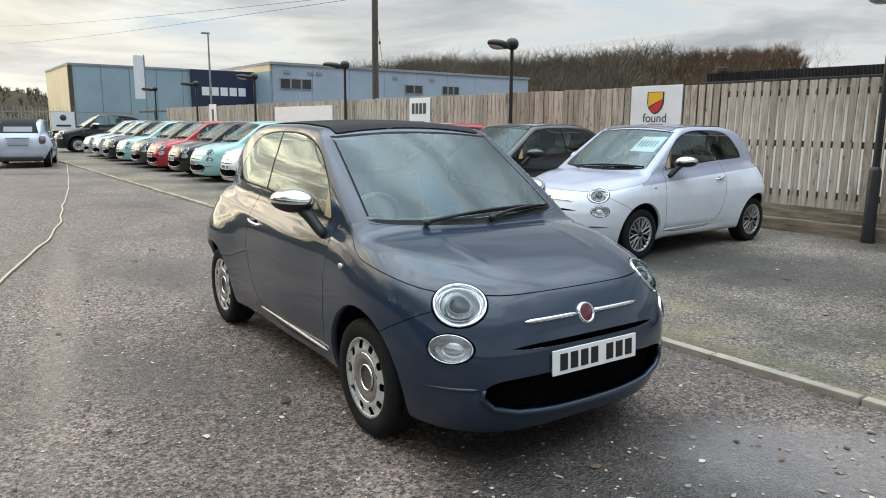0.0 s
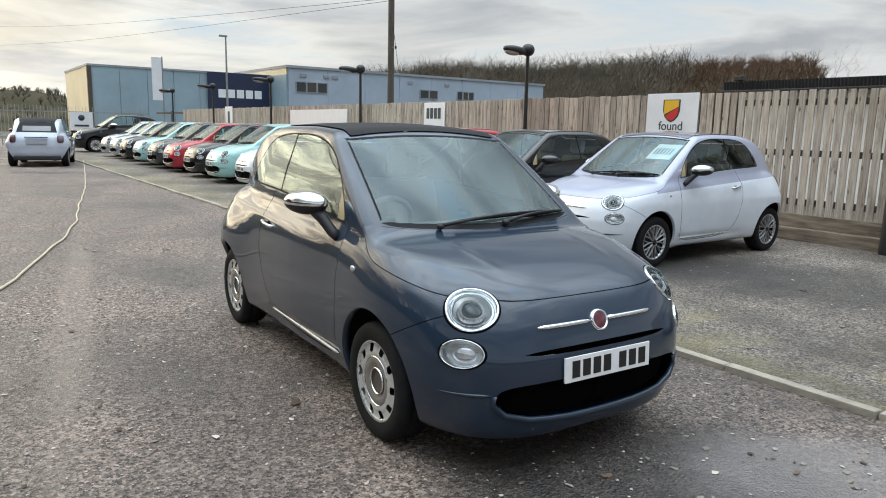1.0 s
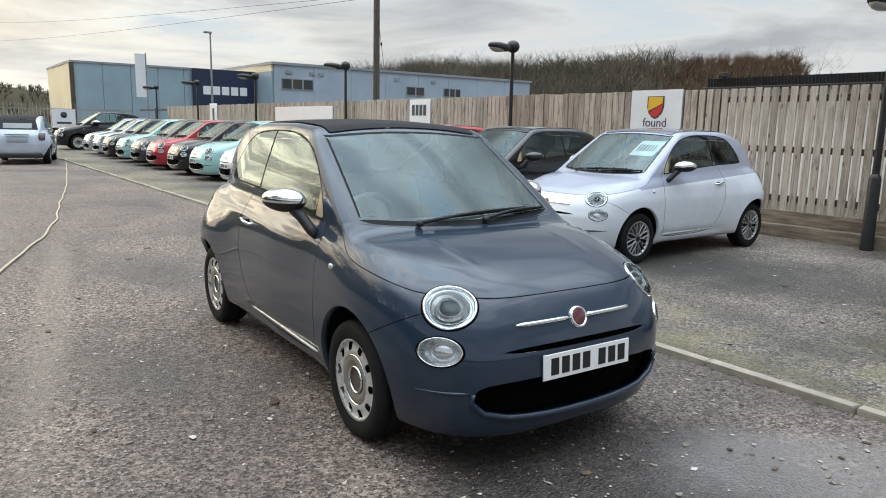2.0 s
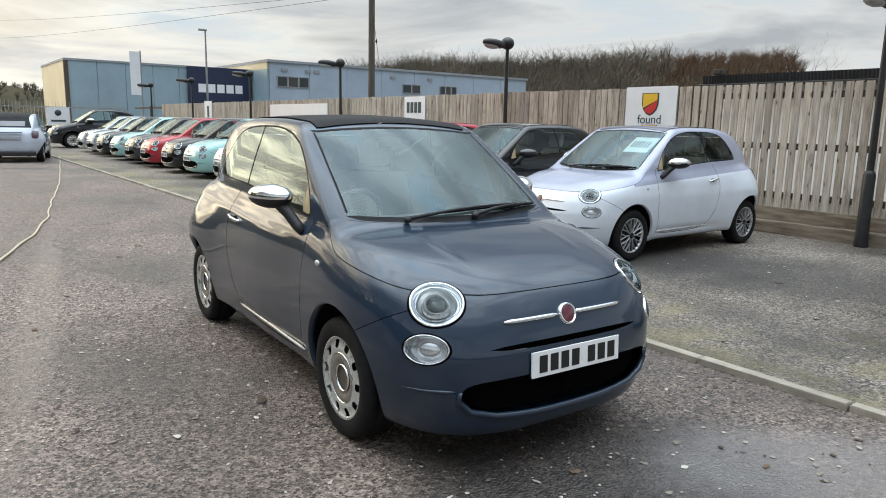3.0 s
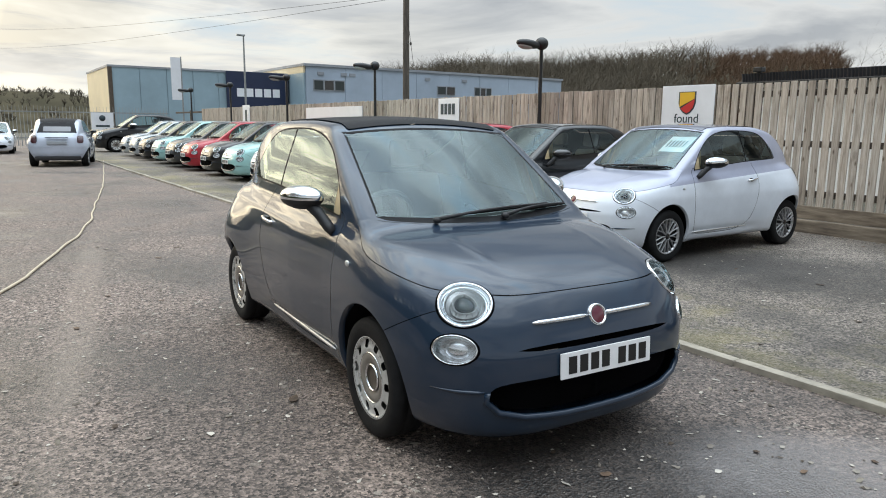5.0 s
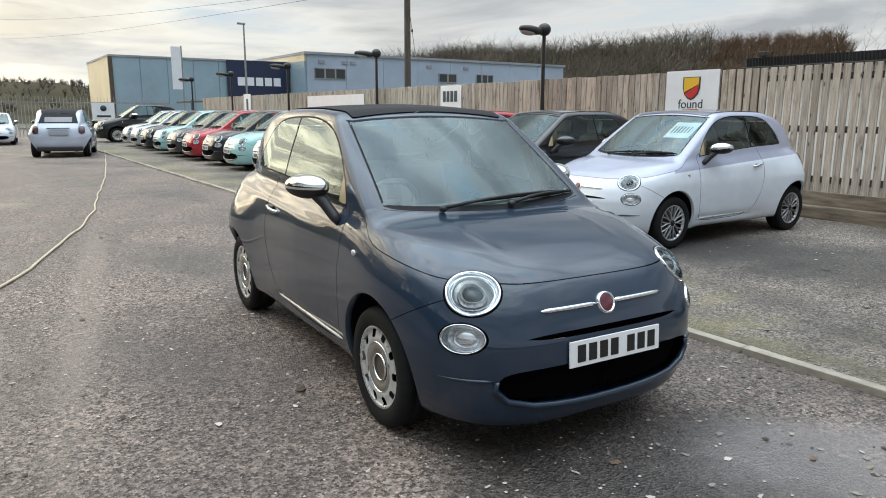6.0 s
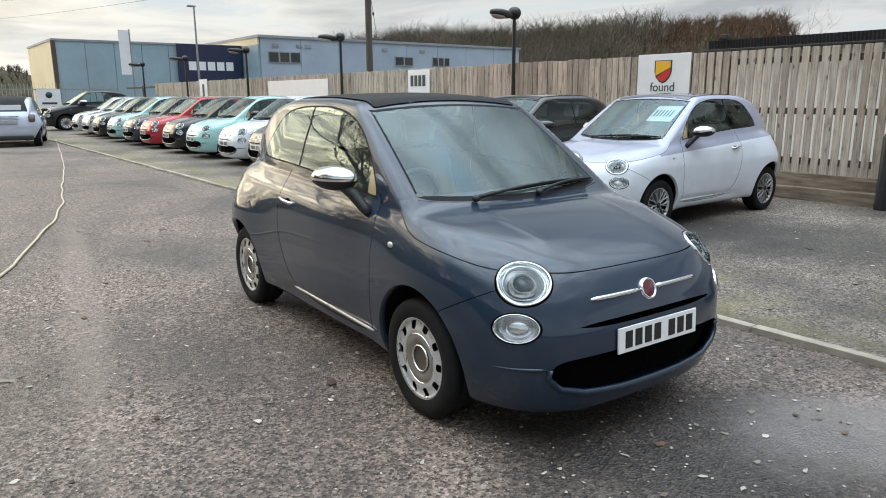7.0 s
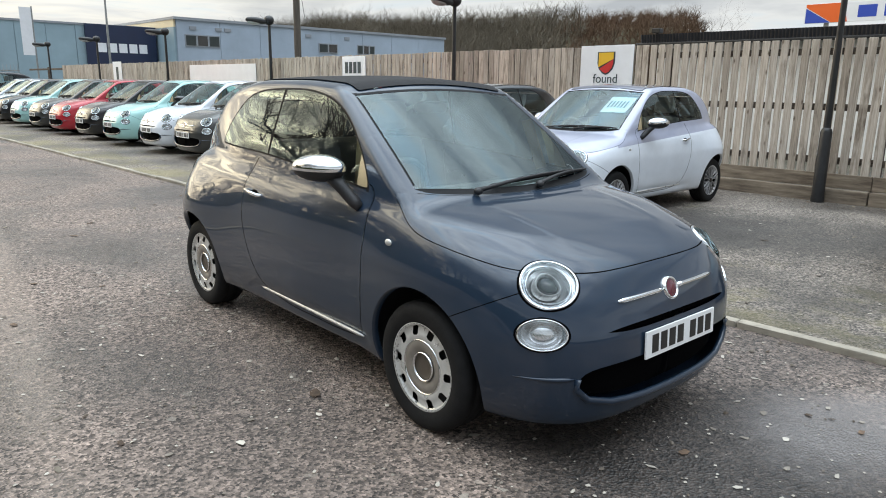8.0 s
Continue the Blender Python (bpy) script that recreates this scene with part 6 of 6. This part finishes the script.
hatchback("white_hatchback", "white small hatchback with lilac-grey bonnet and a price card", "car", bay_pose(4.70, 5.29), M["paint_white"], M["paint_lilac"], M["paint_lilac_roof"], "alloy", card=True, waist=M["paint_lilac"])
ROW = ((7.2, "black", "paint_black"), (9.55, "red", "paint_red"), (12.9, "dark_grey", "paint_darkgrey"), (14.65, "white", "paint_white"), (16.9, "mint", "paint_mint"), (18.9, "black", "paint_black"),
       (21.15, "red", "paint_red"), (23.15, "dark_grey", "paint_darkgrey"), (25.3, "mint", "paint_mint"), (27.6, "black", "paint_black"), (29.5, "silver", "paint_silver"), (31.5, "silver", "paint_silver"), (0.45, "black", "paint_black"))
for s, word, p in ROW:
    hatchback(word + "_hatchback", word.replace("_", " ") + " small rounded hatchback in a row facing the kerb", "car", bay_pose(s, 5.12 if s > 11 else 5.32, turn=random.Random(int(s * 10)).uniform(-1.5, 1.5)), M[p], wheels="alloy" if s < 9 else "plain", mirror_m=M["gloss_black"], group="row of hatchbacks")
SUVM = Matrix.Diagonal((1.22, 1.14, 1.20, 1))
hatchback("black_suv", "tall black family car standing at the end of the row", "car", pose(-36.6, 5.6, 0, 0, 0, -90) @ SUVM, M["paint_black"])
hatchback("white_saloon", "white car parked across the yard's far end", "car", pose(-35.6, 0.55, 0, 0, 0, -4) @ Matrix.Diagonal((1.2, 1.1, 0.92, 1)), M["paint_white"])
hatchback("white_convertible", "white small hatchback with black canvas roof seen from behind", "car", pose(-27.44, 2.68, 0, 0, 0, 168.5) @ Matrix.Diagonal((1.07, 1.09, 1.02, 1)), M["paint_pearl"], roof_m=M["fabric_roof"], mirror_m=M["gloss_black"], rear_m=M["lamp_dark"])


# ---- litter on the ground ----
def leaf_mesh(r, size):
    """A curled dead leaf: a lobed outline, cupped and creased along its rib."""
    n = 12
    v = [(0, 0, 0.004)]
    for i in range(n):
        a = 2 * math.pi * i / n
        rad = size * (0.55 + 0.35 * abs(math.cos(a)) + 0.22 * (i % 2) * r.random())
        x, y = rad * math.cos(a), rad * 0.75 * math.sin(a)
        v.append((x, y, 0.002 + 0.35 * abs(y) * r.random() + 0.25 * max(0, x) * r.random()))
    return v, [(0, 1 + i, 1 + (i + 1) % n) for i in range(n)]


leaf_stock = {}
for k in range(8):
    r = random.Random(300 + k)
    leaf_stock[k] = mesh_of("fallen_leaf", *leaf_mesh(r, r.uniform(0.026, 0.044)), M["leaf"] if k < 5 else M["leaf_pale"])
rl = random.Random(77)
spots = [(-2.60, 0.25), (-5.40, 0.64), (-2.46, 1.11), (-0.74, 2.65), (-0.97, 1.91), (-1.67, 4.18), (-2.55, 0.0), (-0.35, 2.78), (-0.52, 2.65), (-4.5, 0.3), (-3.2, -0.35), (-0.15, 2.3)]
spots += [(rl.uniform(-9, 1.2), rl.uniform(-1.2, 3.4)) for _ in range(46)] + [(rl.uniform(-5.5, 2.5), rl.uniform(3.9, 9.3)) for _ in range(52)] + [(rl.uniform(-6.5, 2.5), 9.5 - abs(rl.gauss(0, 0.25))) for _ in range(60)] + [(rl.uniform(-22, -9), rl.uniform(-1, 5)) for _ in range(44)]
for i, (x, y) in enumerate(spots):
    ob = new("fallen_leaf", leaf_stock[i % 8])
    s = rl.uniform(0.6, 1.2)
    ob.matrix_world = pose(x, y, 0.003, rl.uniform(-8, 8), rl.uniform(-8, 8), rl.uniform(0, 360)) @ Matrix.Diagonal((s, s, s, 1))
    tagged(ob, "curled brown dead leaf lying on the tarmac" if i % 8 < 5 else "pale dried leaf lying on the tarmac", "leaf", "fallen leaves")

# grit and leaf crumbs, too many to count
gv, gf = [], []
for i in range(5200):
    near = i < 3600
    x, y = (rl.uniform(-7, 1.4), rl.uniform(-1.6, 3.6)) if near else (rl.uniform(-12, 4), rl.uniform(-2.5, 9.4))
    if abs(y - 3.66) < 0.06:
        continue
    s = rl.uniform(0.003, 0.009) * (2.0 if rl.random() < 0.08 else 1.0)
    o = len(gv)
    for a in (0, 1.3, 2.5, 3.9, 5.1):
        gv.append((x + s * math.cos(a) * rl.uniform(0.6, 1.3), y + s * math.sin(a) * rl.uniform(0.6, 1.3), 0.003 + rl.uniform(0, 0.25) * s))
    gv.append((x, y, 0.003 + s * rl.uniform(0.4, 0.9)))
    gf += [(o + k, o + (k + 1) % 5, o + 5) for k in range(5)]
# flat pale flakes of leaf and stone, pressed onto the tarmac
for i in range(900):
    x, y = (rl.uniform(-5.5, 1.4), rl.uniform(-1.4, 3.55)) if i < 720 else (rl.uniform(-6, 3), rl.uniform(3.8, 9.2))
    s, turn, thin = rl.uniform(0.008, 0.026), rl.uniform(0, 6.28), rl.uniform(0.35, 0.8)
    o = len(gv)
    for k in range(6):
        a, q = k * 1.047, rl.uniform(0.6, 1.2)
        u, w = s * q * math.cos(a), s * q * thin * math.sin(a)
        gv.append((x + u * math.cos(turn) - w * math.sin(turn), y + u * math.sin(turn) + w * math.cos(turn), 0.0035 + rl.uniform(0, 0.004)))
    gv.append((x, y, 0.0075))
    gf += [(o + k, o + (k + 1) % 6, o + 6) for k in range(6)]
grit = solid("grit", gv, gf, M["grit"], smooth=False)
tagged(grit, "pale grit and leaf crumbs scattered over the tarmac", "grit", kind="stuff")
